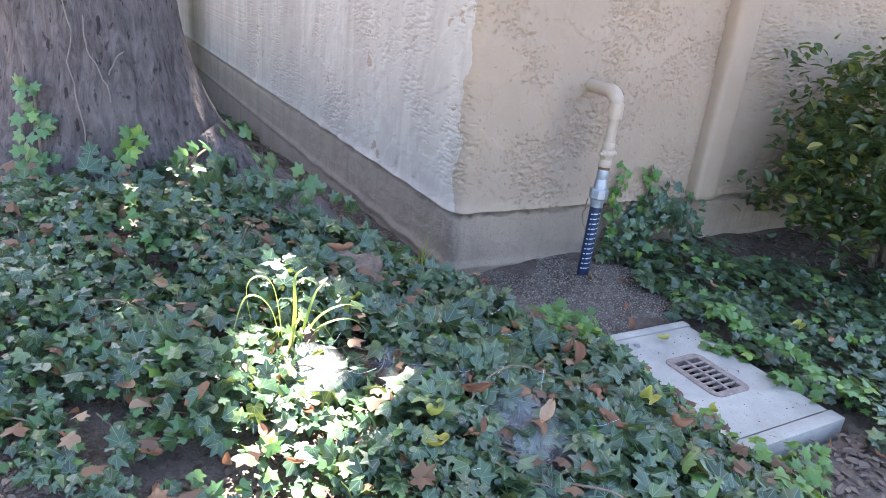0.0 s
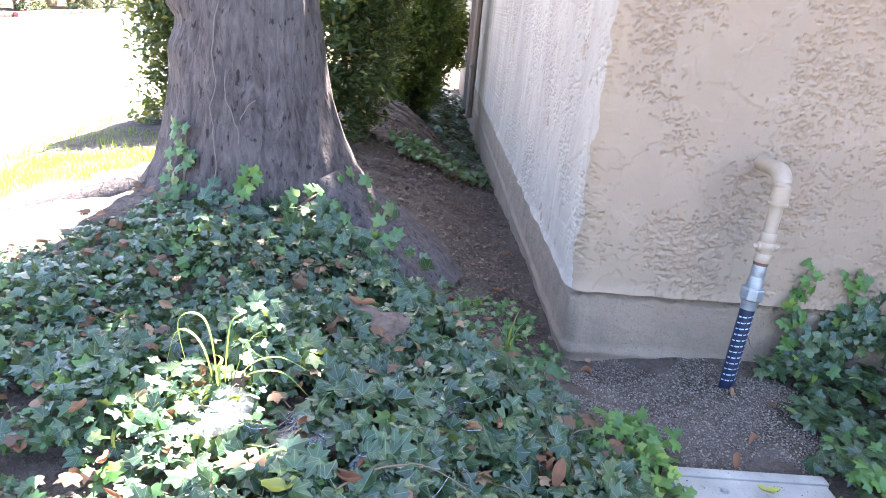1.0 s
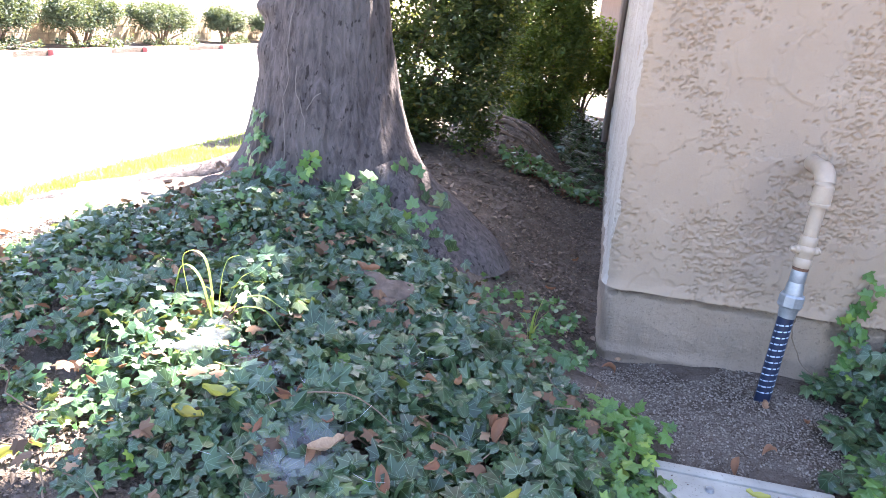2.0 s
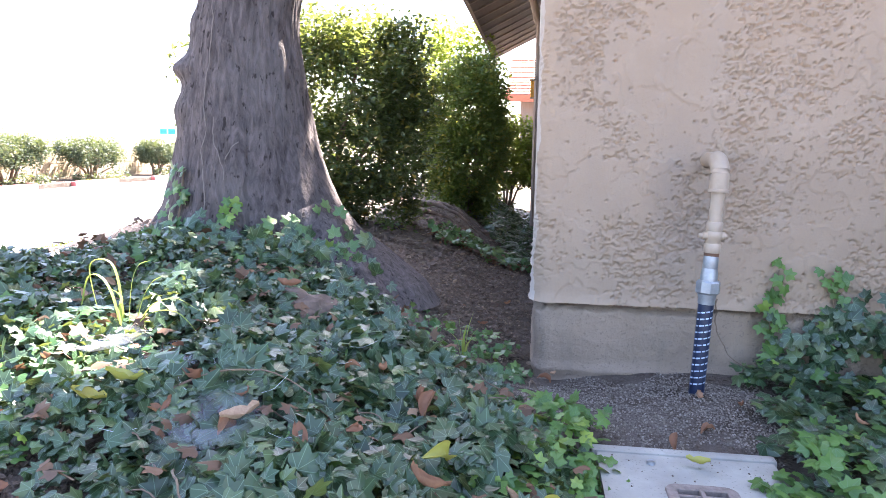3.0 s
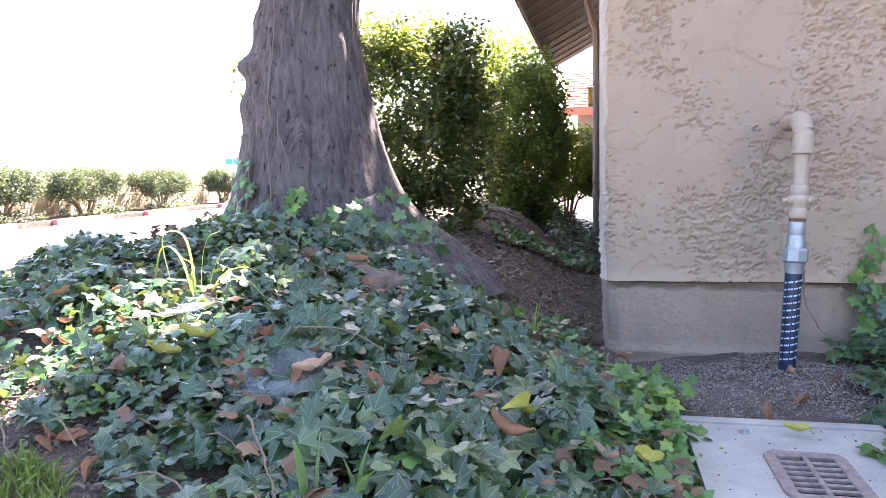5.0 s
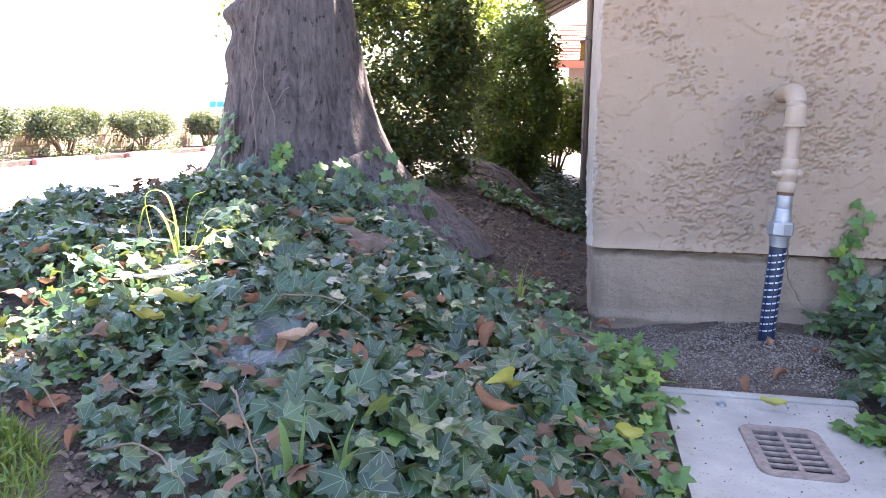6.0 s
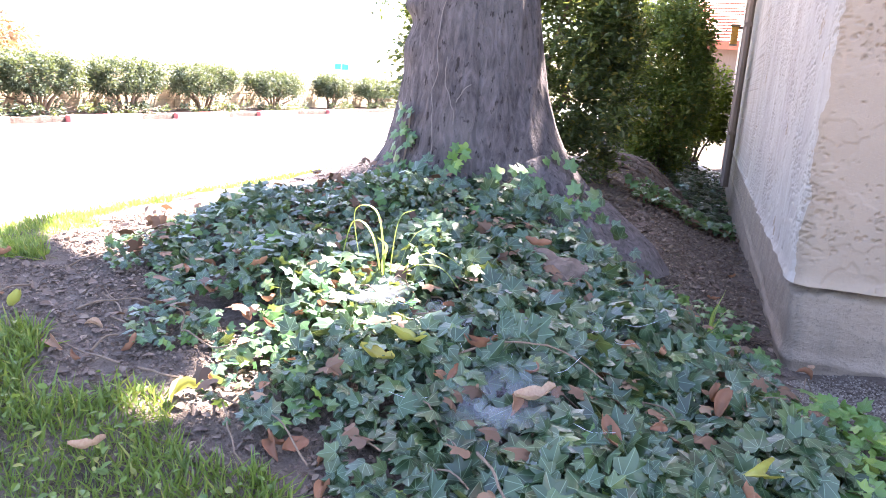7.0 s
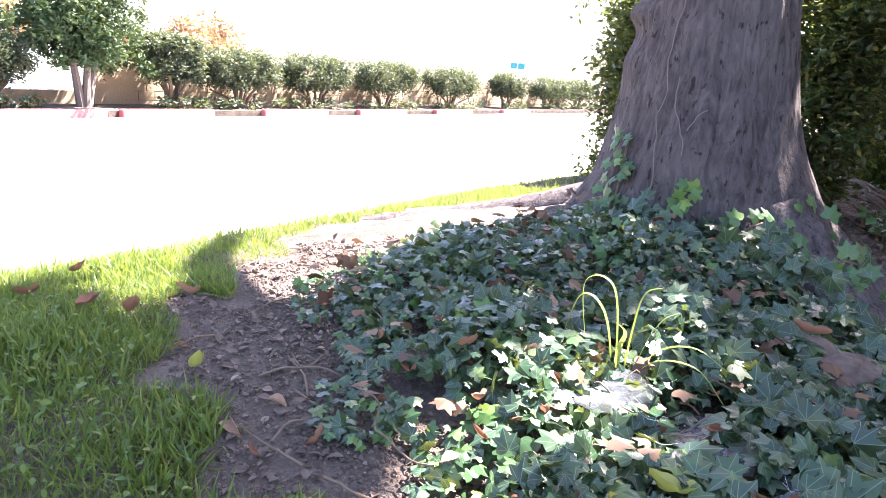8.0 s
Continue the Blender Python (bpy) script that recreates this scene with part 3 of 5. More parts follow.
box(bm, (gx0 + gx1) / 2 - .006, (gx0 + gx1) / 2 + .006, gy0 + .012, gy1 - .012, z1 - .018, z1 + .003)
bevel(bm, 0.002, 1)
part("grate_rib", bm, IRON, frame_part)
bm = bmesh.new()
bmesh.ops.create_cone(bm, cap_ends=True, segments=12, radius1=.012, radius2=.010, depth=.012, matrix=Matrix.Translation((1.94, 1.42, z1 + .002)))
part("bolt", bm, ZINC, drain, "small lifting bolt")

# ---- standpipe ----
PX, PY = 2.205, 2.055
pipe = thing("standpipe", "painted standpipe out of the wall with steel union and blue-taped riser", "pipe")


def spun(profile, m=None, sides=20):
    """A turned piece: profile of (radius, height)."""
    b = bmesh.new()
    rings = [[b.verts.new((r * math.cos(k * math.tau / sides), r * math.sin(k * math.tau / sides), z)) for k in range(sides)] for r, z in profile]
    for r0, r1 in zip(rings, rings[1:]):
        for k in range(sides):
            b.faces.new((r0[k], r0[(k + 1) % sides], r1[(k + 1) % sides], r1[k]))
    b.faces.new(rings[0][::-1])
    b.faces.new(rings[-1])
    if m is not None:
        bmesh.ops.transform(b, matrix=m, verts=b.verts[:])
    return b


FOOT, TOP = Vector((2.172, 1.995, -0.06)), Vector((2.205, 2.02, 0.675))


def along(z):
    """The riser leans a little: its centre at height z."""
    return FOOT.lerp(TOP, (z - FOOT.z) / (TOP.z - FOOT.z))


def riser(z0, z1, profile, sides=20):
    d = (TOP - FOOT).normalized()
    m = Matrix.Translation(along(z0)) @ Vector((0, 0, 1)).rotation_difference(d).to_matrix().to_4x4()
    return spun([(r, t * (z1 - z0)) for r, t in profile], m, sides)


E_ = along(0.675)
bm = bmesh.new()
arc = [Vector((E_.x, E_.y + 0.055 * (1 - math.cos(a)), E_.z + 0.055 * math.sin(a))) for a in [k * math.pi / 16 for k in range(9)]]
tube(bm, arc, 0.029, 20)
elbow = part("elbow", bm, PIPE, pipe)
part("collar", riser(0.628, 0.682, [(.031, 0), (.0315, .04), (.0315, .16), (.029, .2), (.029, 1)]), PIPE, elbow)
bm = bmesh.new()
tube(bm, [arc[-1], (E_.x, CY + 0.02, arc[-1].z)], 0.026, 18)
part("wall_stub", bm, PIPE, pipe)
part("upper_pipe", riser(0.51, 0.64, [(.0205, 0), (.0205, 1)]), PIPE, pipe)
valve = part("valve_body", riser(0.435, 0.535, [(.025, 0), (.0265, .05), (.0265, .26), (.0235, .3), (.0245, .42), (.029, .5), (.029, .62), (.0245, .7), (.0255, .74), (.0255, .97), (.023, 1)]), PIPE, pipe, "paint-caked valve body")
for sx in (-1, 1):
    c = along(0.49)
    bm = bmesh.new()
    tube(bm, [c + Vector((sx * .018, -.005, 0)), c + Vector((sx * .034, -.008, 0)), c + Vector((sx * .035, -.008, 0)), c + Vector((sx * (.039 if sx > 0 else .047), -.008, 0))], [.015, .013, .008, .008], 12)
    part("side_plug", bm, PIPE, valve)
part("rust_band", riser(0.425, 0.437, [(.0235, 0), (.0235, 1)]), RUST, pipe, "rusted thread")
part("nipple", riser(0.385, 0.425, [(.0225, 0), (.0235, .1), (.0235, .8), (.022, 1)]), ZINC, pipe, "bright galvanised nipple")
part("union_neck", riser(0.345, 0.385, [(.027, 0), (.026, .6), (.023, 1)]), ZINC, pipe)
part("union_nut", riser(0.302, 0.345, [(.034, 0), (.038, .12), (.038, .88), (.034, 1)], 8), ZINC, pipe, "octagonal galvanised union nut", smooth=False)
part("union_tail", riser(0.268, 0.302, [(.026, 0), (.027, .5), (.030, 1)]), ZINC, pipe)
taped = part("taped_pipe", riser(-0.06, 0.27, [(.0245, 0), (.0245, 1)]), TAPE, pipe, "riser wrapped in dark blue tape with pale print")
for k in range(12):
    z = 0.0 + k * 0.0215
    bm = bmesh.new()
    c = along(z)
    for j in range(22):
        if j in (0, 4, 9, 13, 18):
            continue
        a0, a1 = math.radians(-175 + j * 8.2), math.radians(-175 + j * 8.2 + 6.6)
        q = [bm.verts.new(c + Vector((math.cos(a) * .0252, math.sin(a) * .0252, h + (a + 3.05) * .0045))) for a, h in ((a0, 0), (a1, 0), (a1, .0048), (a0, .0048))]
        bm.faces.new(q)
    part("print_band", bm, PRINT, taped, smooth=False)


# ---- the old tree ----
TX, TY = 0.385, 2.62
R_Z = ([.2, .32, .40, .50, .62, .85, 1.08, 1.30, 1.7, 2.4, 3.2], [.54, .47, .395, .35, .325, .28, .24, .205, .20, .19, .165])


def trunk_at(a, z, rough=True):
    """A point of the trunk's surface at bearing a (radians, from +x) and height z."""
    r = float(np.interp(z, *R_Z))
    flare = max(0.0, (0.62 - z) / 0.42)
    high = max(0.0, (0.86 - z) / 0.62)
    r += 0.165 * high ** 1.9 * max(0, math.cos(a - radians(-14))) ** 4
    r += 0.06 * flare ** 2 * max(0, math.cos(a - radians(185))) ** 6
    r += 0.05 * flare ** 2 * (math.cos(3 * a + 0.6))
    r *= 1 + 0.03 * math.cos(2 * a + 0.7) + 0.02 * math.cos(5 * a + z * 2.0)

    def lump(deg, zc, wa, wz, h):
        d = (a - radians(deg) + math.pi) % math.tau - math.pi
        return h * math.exp(-(d / wa) ** 2 - ((z - zc) / wz) ** 2)

    r += lump(205, 1.07, .30, .045, .055) + lump(208, .90, .35, .07, .028) + lump(200, 1.27, .4, .05, .02) + lump(200, 1.5, .5, .1, .05)
    if rough:
        p = (math.cos(a) * 5, math.sin(a) * 5, z * 2.2)
        r += 0.010 * noise.noise(p) + 0.007 * noise.noise((math.cos(a) * 22, math.sin(a) * 22, z * 6)) - 0.006 * abs(noise.noise((math.cos(a) * 34, math.sin(a) * 34, z * 9)))
    lean = max(0.0, z - 1.2) * 0.17
    return Vector((TX + lean + math.cos(a) * r, TY + math.sin(a) * r, z))


tree = thing("tree", "old broad-trunked tree with grey-brown bark and flared roots on the mound", "tree")
NA, NZ = 230, 190
zs = [0.12 + 3.1 * (k / NZ) ** 1.35 for k in range(NZ + 1)]
tv = [tuple(trunk_at(math.tau * i / NA, z)) for z in zs for i in range(NA)]
tf = [(j * NA + i, j * NA + (i + 1) % NA, (j + 1) * NA + (i + 1) % NA, (j + 1) * NA + i) for j in range(NZ) for i in range(NA)]
trunk = part("trunk", arrays_mesh("trunk", tv, tf, BARK, smooth=True), BARK, tree)


def root(pts, radii):
    b = bmesh.new()
    c = curve_pts(pts, 10)
    rr = list(np.interp(np.linspace(0, 1, len(c)), np.linspace(0, 1, len(radii)), radii))
    tube(b, c, rr, 14)
    for v in b.verts:
        v.co += Vector((1, .6, .8)) * 0.018 * noise.noise(v.co * 9) + Vector((.3, 1, .7)) * .007 * noise.noise(v.co * 34)
    return b


for pts, rad in (
    ([(.70, 2.46, .42), (.92, 2.30, .23), (1.12, 2.14, .08), (1.32, 1.96, -.03)], [.13, .10, .07, .03]),
    ([(.80, 2.58, .25), (1.0, 2.56, .08), (1.2, 2.56, -.04), (1.38, 2.6, -.10)], [.10, .07, .05, .02]),
    ([(.05, 2.55, .34), (-.35, 2.42, .24), (-.75, 2.2, .165), (-1.1, 2.1, .05)], [.12, .085, .06, .03]),
    ([(.02, 2.35, .30), (-.25, 2.0, .235), (-.5, 1.8, .20), (-.75, 1.75, .10)], [.09, .07, .05, .03]),
    ([(.10, 2.25, .29), (.0, 1.9, .26), (-.2, 1.6, .225), (-.3, 1.45, .17)], [.09, .06, .045, .02]),
    ([(.75, 2.75, .24), (1.05, 2.9, .03), (1.25, 3.3, -.07), (1.2, 3.9, -.14)], [.12, .08, .06, .03]),
):
    part("root", root(pts, rad), BARK, tree)
# a cut root stub beside the big root
bm = bmesh.new()
bmesh.ops.create_icosphere(bm, subdivisions=4, radius=1.0, matrix=Matrix.LocRotScale((.955, 1.63, .245), Euler((.2, -.3, .5)), (.095, .075, .085)))
for v in bm.verts:
    v.co += (v.co - Vector((.955, 1.63, .255))) * (.5 * noise.noise(v.co * 13) + .3 * noise.noise(v.co * 34) + .1 * noise.noise(v.co * 90))
part("root_stub", bm, STUB, tree, "rounded cut root stub")
part("root", root([(1.13, 1.76, .10), (1.21, 1.70, .125), (1.29, 1.66, .105), (1.37, 1.60, .04)], [.03, .05, .045, .02]), STUB, tree, "weathered exposed root")
# thin dead vine stems up the bark
for angs, hs in (((262, 258, 256, 252), (.5, .7, .95, 1.3)), ((276, 271, 267, 264), (.62, .70, .78, .86)), ((276, 281, 285), (.70, .745, .765))):
    bm = bmesh.new()
    c = curve_pts([trunk_at(radians(a), h, False) + Vector((math.cos(radians(a)), math.sin(radians(a)), 0)) * .010 for a, h in zip(angs, hs)], 8)
    c = [q + Vector((.016 * noise.noise(q * 14) + .005 * noise.noise(q * 40), 0, .006 * noise.noise(q * 25))) for q in c]
    tube(bm, c, [.002] * (len(c) - 1) + [.001], 6)
    part("dead_vine", bm, PALE_STEM, tree, "pale dried vine stem clinging to the bark")
# limbs and crown, out of view, added to shade the place
limbs = []
for k in (0, 1, 3, 4, 5, 6):
    a = k * 0.9 + 0.85
    tip = Vector((.1 + 1.7 * math.cos(a), 3.4 + 1.5 * math.sin(a), 4.3 + .5 * math.sin(k * 2.1)))
    bm = bmesh.new()
    base = Vector((TX + .29 + .0085 * k, TY, 2.9 + .05 * k))
    c = curve_pts([base, base.lerp(tip, .45) + Vector((0, 0, .25)), tip], 7)
    tube(bm, c, list(np.linspace(.11, .02, len(c))), 8)
    part("limb", bm, BARK, tree)
    limbs.append((base, tip))


def shade_point(p, z=0.25):
    """Where the shadow of p falls on the level z."""
    return p - np.outer((p[:, 2] - z) / to_sun.z, np.array(to_sun))


# unseen crown, its leaves dropped wherever sun patches are wanted on the ground
def crown(n, seed):
    r = np.random.default_rng(seed)
    c = np.array((0.10, 3.5, 4.7)) + r.normal(size=(560, 3)) * np.array((1.0, 1.0, .42))
    # two more lobes out of view, added to shade path and side wall
    c[:120] = np.array((.75, 6.1, 4.8)) + r.normal(size=(120, 3)) * np.array((.75, .8, .35))
    c[120:230] = np.array((.3, 7.9, 4.9)) + r.normal(size=(110, 3)) * np.array((.8, .8, .35))
    p = c[r.integers(0, len(c), n)] + r.normal(size=(n, 3)) * .24
    q = shade_point(p)
    wob = .10 * np.sin(q[:, 0] * 9 + 1) + .08 * np.sin(q[:, 1] * 13)
    sunny = (-.6 * q[:, 0] + .8 * q[:, 1] > 1.08 + wob) & (q[:, 0] < .5)
    v = q[:, 1] - .98
    u = q[:, 0] - .59 - .22 * v
    gap = (u / (.21 + .05 * np.sin(q[:, 1] * 21))) ** 2 + (v / .50) ** 2 < 1
    gap |= ((q[:, 0] - .64) / .13) ** 2 + ((q[:, 1] - 2.4) / .35) ** 2 < 1
    # more leaves left out by a made pattern, so flecks of sun reach the ground
    flecks = (q[:, 0] < .42) & (np.sin(q[:, 0] * 8.3 + 1.1 * np.sin(q[:, 1] * 5)) * np.sin(q[:, 1] * 7.1 + 2 + np.sin(q[:, 0] * 4)) > -.10) & (q[:, 1] > np.where(q[:, 0] < -.15, .75, 1.08))
    gap |= flecks
    gap |= (q[:, 0] < .85) & (q[:, 1] > .42) & (q[:, 1] < 1.1) & (np.sin(q[:, 0] * 10.5 + 1.3 * np.sin(q[:, 1] * 6)) * np.sin(q[:, 1] * 9.5 + 1 + np.sin(q[:, 0] * 5)) > .48)
    far = (q[:, 0] < -1.6)
    return p[~(sunny | gap | far)]


p = crown(24000, 3)
k = len(p)
part("crown", scatter("crown", DIAMOND, p, turns(None, rng.uniform(0, 1.2, k), rng.uniform(0, 6.28, k), rng.uniform(0, 6.28, k)), rng.uniform(.14, .24, k), SHRUB), SHRUB, tree)


# ---- ivy ----
def inside(poly, x, y):
    x, y = np.asarray(x), np.asarray(y)
    res = np.zeros(x.shape, bool)
    for (xa, ya), (xb, yb) in zip(poly, poly[1:] + poly[:1]):
        cross = ((ya > y) != (yb > y)) & (x < (xb - xa) * (y - ya) / (yb - ya + 1e-12) + xa)
        res ^= cross
    return res


def sample(poly, n, seed, ragged=0.05):
    r = np.random.default_rng(seed)
    P = np.array(poly)
    lo, hi = P.min(0) - .1, P.max(0) + .1
    q = r.uniform(lo, hi, (n * 4, 2))
    w = q + ragged * np.stack([np.sin(q[:, 1] * 23 + q[:, 0] * 7), np.sin(q[:, 0] * 19 + 2)], 1)
    q = q[inside(poly, w[:, 0], w[:, 1])]
    return q[:n]


BED = [(.56, .72), (.80, .66), (.95, .56), (1.15, .42), (1.75, .36), (1.80, .80), (1.84, 1.25), (1.72, 1.52), (1.52, 1.72), (1.30, 1.98), (1.02, 2.16), (.7, 2.25), (.2, 2.2), (-.05, 1.95), (-.2, 1.6), (-.2, 1.3), (-.06, 1.1), (.14, .96), (.34, .85)]
BED_R = [(2.26, .55), (2.30, 1.2), (2.30, 1.62), (2.38, 1.92), (2.36, 2.14), (2.95, 2.14), (3.05, 1.9), (3.6, 1.5), (5.2, 1.3), (5.2, -.6), (3.4, -.6), (2.5, .3)]
BED_FAR = [(1.28, 6.3), (1.57, 5.3), (1.58, 12), (.9, 12), (1.05, 7.6)]


def rim(poly, q):
    """How far plan points lie from the edge of a bed."""
    best = np.full(len(q), 9.0)
    for a, b in zip(poly, poly[1:] + poly[:1]):
        a, d = np.array(a), np.array(b) - np.array(a)
        t = (((q - a) @ d) / (d @ d)).clip(0, 1)
        best = np.minimum(best, np.hypot(*(q - a - t[:, None] * d).T))
    return best


def stand(q, seed, hi, size, tilt=0.55, poly=None):
    """Places, turns and sizes of leaves standing over the soil at the plan points q."""
    r = np.random.default_rng(seed)
    k = len(q)
    z = np.array([soil(x, y) for x, y in q])
    heap = .6 + .4 * np.sin(q[:, 0] * 11) * np.sin(q[:, 1] * 9 + 1)
    low = np.ones(k) if poly is None else (.2 + rim(poly, q) / .3).clip(0, 1)
    lift = r.uniform(.15, 1, k) ** .7 * hi * heap * low + .012
    pl = np.column_stack([q, z + lift])
    t = np.abs(r.normal(0, tilt, k)).clip(0, 1.25)
    # leaves lean outwards and down the slope, petiole uphill
    face = np.where(r.random(k) < .6, r.normal(-1.2, .8, k), r.uniform(0, 6.28, k))
    return pl, turns(None, t, face, r.uniform(0, 6.28, k)), r.uniform(size[0], size[1], k) * (.6 + .4 * low)


ivy = thing("ivy_bed", "dense bed of glossy dark green ivy over the mound", "ivy", kind="stuff")
q = sample(BED, 19000, 11)
d = np.hypot(q[:, 0] - 1.35, q[:, 1] - .75)
order = np.argsort(d)
near, rest = q[order[:6000]], q[order[6000:]]
pick = np.random.default_rng(5).permutation(len(near))
singles, near = near[pick[:290]], near[pick[290:]]
rest = np.concatenate([near, rest])
# bare gaps between the shoots
thin = rim(BED, rest) / .35
rest = rest[np.random.default_rng(6).random(len(rest)) < .35 + thin]
rest = rest[[noise.noise((x * 9, y * 9, 4)) + .6 * noise.noise((x * 23, y * 23, 8)) > -.13 for x, y in rest]]
for n_, s_ in enumerate(np.array_split(np.random.default_rng(1).permutation(rest), 3)):
    pl, ro, si = stand(s_, 20 + n_, .13, (.018, .050), .95, BED)
    # broader leaves towards the drain box, small ones on the sunny side
    si *= np.interp(s_[:, 0] - .25 * (s_[:, 1] - 1), [.1, .7, 1.1, 1.6], [.75, .92, 1.08, 1.12])
    tagged(part("foliage", scatter("foliage", IVY_SHAPES[n_], pl, ro, si, IVY), IVY, ivy), kind="stuff")
leaf_meshes = [arrays_mesh("ivy_leaf", v, f, IVY_ONE, uv) for v, f, uv in IVY_SHAPES]
pl, ro, si = stand(singles, 31, .095, (.030, .052), .75, BED)
si *= np.interp(singles[:, 0], [.3, .8, 1.2], [.8, 1.0, 1.12])
pl[:, 2] += .022
for i in range(len(pl)):
    ob = part("ivy_leaf", leaf_meshes[i % 3], IVY_ONE, ivy)
    ob.matrix_basis = Matrix.LocRotScale(pl[i], Matrix(ro[i].tolist()).to_quaternion(), (si[i],) * 3)
# bright young growth where the bed meets the drain and the path
YOUNG = [(1.45, .55), (1.82, .5), (1.92, .95), (1.92, 1.28), (1.78, 1.6), (1.58, 1.66), (1.55, 1.2)]
pl, ro, si = stand(sample(YOUNG, 700, 41), 42, .10, (.022, .044), .7)
tagged(part("young_foliage", scatter("young_foliage", IVY_SHAPES[1], pl, ro, si, IVY_YOUNG), IVY_YOUNG, ivy, "light green young ivy leaves"), kind="stuff")
LEFT = [(.56, .72), (.75, .80), (.85, 1.2), (.6, 1.7), (.2, 2.1), (-.15, 1.8), (-.2, 1.3), (-.06, 1.1), (.14, .96), (.34, .85)]
pl, ro, si = stand(sample(LEFT, 620, 47), 48, .12, (.016, .036), .8, BED)
tagged(part("young_foliage", scatter("young_foliage", IVY_SHAPES[2], pl, ro, si, IVY_MID), IVY_MID, ivy, "small yellow-green ivy leaves"), kind="stuff")
pl, ro, si = stand(sample(BED, 300, 43), 44, .11, (.022, .045), .6, BED)
tagged(part("young_foliage", scatter("young_foliage", IVY_SHAPES[0], pl, ro, si, IVY_YOUNG), IVY_YOUNG, ivy), kind="stuff")

pl, ro, si = stand(sample([(1.15, 1.95), (1.5, 1.7), (1.62, 2.05), (1.52, 2.5), (1.2, 2.45)], 150, 45), 46, .06, (.022, .042), .6)
tagged(part("young_foliage", scatter("young_foliage", IVY_SHAPES[2], pl, ro, si, IVY_MID), IVY_MID, ivy), kind="stuff")

ivy_r = thing("ivy_bed", "ivy spreading between the drain box and the shrub", "ivy", kind="stuff")
pl, ro, si = stand(sample(BED_R, 8500, 51), 52, .09, (.026, .055))
tagged(part("foliage", scatter("foliage", IVY_SHAPES[0], pl, ro, si, IVY), IVY, ivy_r), kind="stuff")
pl, ro, si = stand(sample(BED_R, 800, 53), 54, .11, (.024, .046))
tagged(part("young_foliage", scatter("young_foliage", IVY_SHAPES[1], pl, ro, si, IVY_YOUNG), IVY_YOUNG, ivy_r), kind="stuff")
pl, ro, si = stand(sample([(2.2, .86), (2.36, .86), (2.36, 1.5), (2.23, 1.5)], 90, 55), 56, .06, (.035, .055))
pl[:, 2] += .07
tagged(part("young_foliage", scatter("young_foliage", IVY_SHAPES[0], pl, ro, si, IVY_YOUNG), IVY_YOUNG, ivy_r), kind="stuff")
ivy_f = thing("ivy_bed", "sparse ivy along the shaded path beside the house", "ivy", kind="stuff")
pl, ro, si = stand(sample(BED_FAR, 2200, 61, .15), 62, .10, (.03, .07))
tagged(part("foliage", scatter("foliage", IVY_SHAPES[0], pl, ro, si, IVY), IVY, ivy_f), kind="stuff")


def climber(name, label, route, normal, spread, size, young, n, seed, mid=False):
    """A shoot of ivy up a surface: a stem with leaves lying against it."""
    r = np.random.default_rng(seed)
    c = curve_pts(route, 8)
    t_ = thing(name, label, "ivy")
    b = bmesh.new()
    tube(b, c, [.004] * (len(c) - 1) + [.0015], 6)
    part("stem", b, STEM, t_)
    i = r.uniform(0, len(c) - 1, n)
    base = np.array([c[int(k)].lerp(c[min(int(k) + 1, len(c) - 1)], k % 1) for k in i])
    nrm = np.array([normal(Vector(b_)) for b_ in base])
    pl = base + nrm * r.uniform(.008, .03, n)[:, None] + r.normal(0, spread, (n, 3)) * np.array((1, .4, 1))
    az = np.arctan2(nrm[:, 1], nrm[:, 0])
    # the leaf's own tip points mostly down or out along the shoot
    ro = turns(None, np.full(n, 1.15) + r.normal(0, .3, n), az + r.normal(0, .35, n), r.uniform(0, 6.28, n))
    mat = IVY_MID if mid else IVY_YOUNG if young else IVY
    part("foliage", scatter("foliage", IVY_SHAPES[0], pl, ro, r.uniform(size[0], size[1], n), mat), mat, t_)
    return t_


def off_trunk(p):
    d = Vector((p.x - TX, p.y - TY, 0)).normalized()
    return (d.x, d.y, .25)


def bark_route(*az):
    return [trunk_at(radians(a), z, False) + Vector((math.cos(radians(a)), math.sin(radians(a)), 0)) * .012 for a, z in az]


climber("ivy_shoot", "ivy shoot with pale leaves climbing the bark", bark_route((245, .36), (243, .46), (240, .56), (238, .66)), off_trunk, .022, (.03, .048), True, 30, 71, True)
climber("ivy_shoot", "large-leaved ivy shoot climbing the trunk's root", bark_route((292, .32), (304, .40), (316, .45), (328, .46), (340, .42)), off_trunk, .035, (.035, .058), True, 20, 72, True)
climber("ivy_shoot", "large-leaved ivy shoot climbing the trunk's root", bark_route((300, .30), (312, .36), (326, .38), (342, .35)), off_trunk, .035, (.045, .07), False, 34, 73)
climber("ivy_shoot", "thin ivy shoot with few leaves on the bark", bark_route((272, .36), (277, .46), (283, .55)), off_trunk, .015, (.035, .05), True, 10, 74)
climber("ivy_shoot", "ivy covering the foot of the trunk", bark_route((250, .34), (270, .36), (290, .36), (310, .32)), off_trunk, .05, (.035, .06), False, 170, 75)
climber("ivy_shoot", "dense ivy over the big root of the tree", [(.72, 2.05, .36), (.88, 2.02, .33), (1.02, 2.0, .24), (1.16, 1.92, .13)], lambda p: (.25, -.75, .6), .055, (.03, .058), False, 150, 79)
climber("ivy_shoot", "ivy runner with pale leaves over the big root of the tree", [(.75, 2.04, .44), (.90, 2.05, .42), (1.0, 2.08, .36)], lambda p: (.25, -.75, .6), .03, (.03, .05), True, 10, 80, True)
wall_n = lambda p: (0, -1, .15)
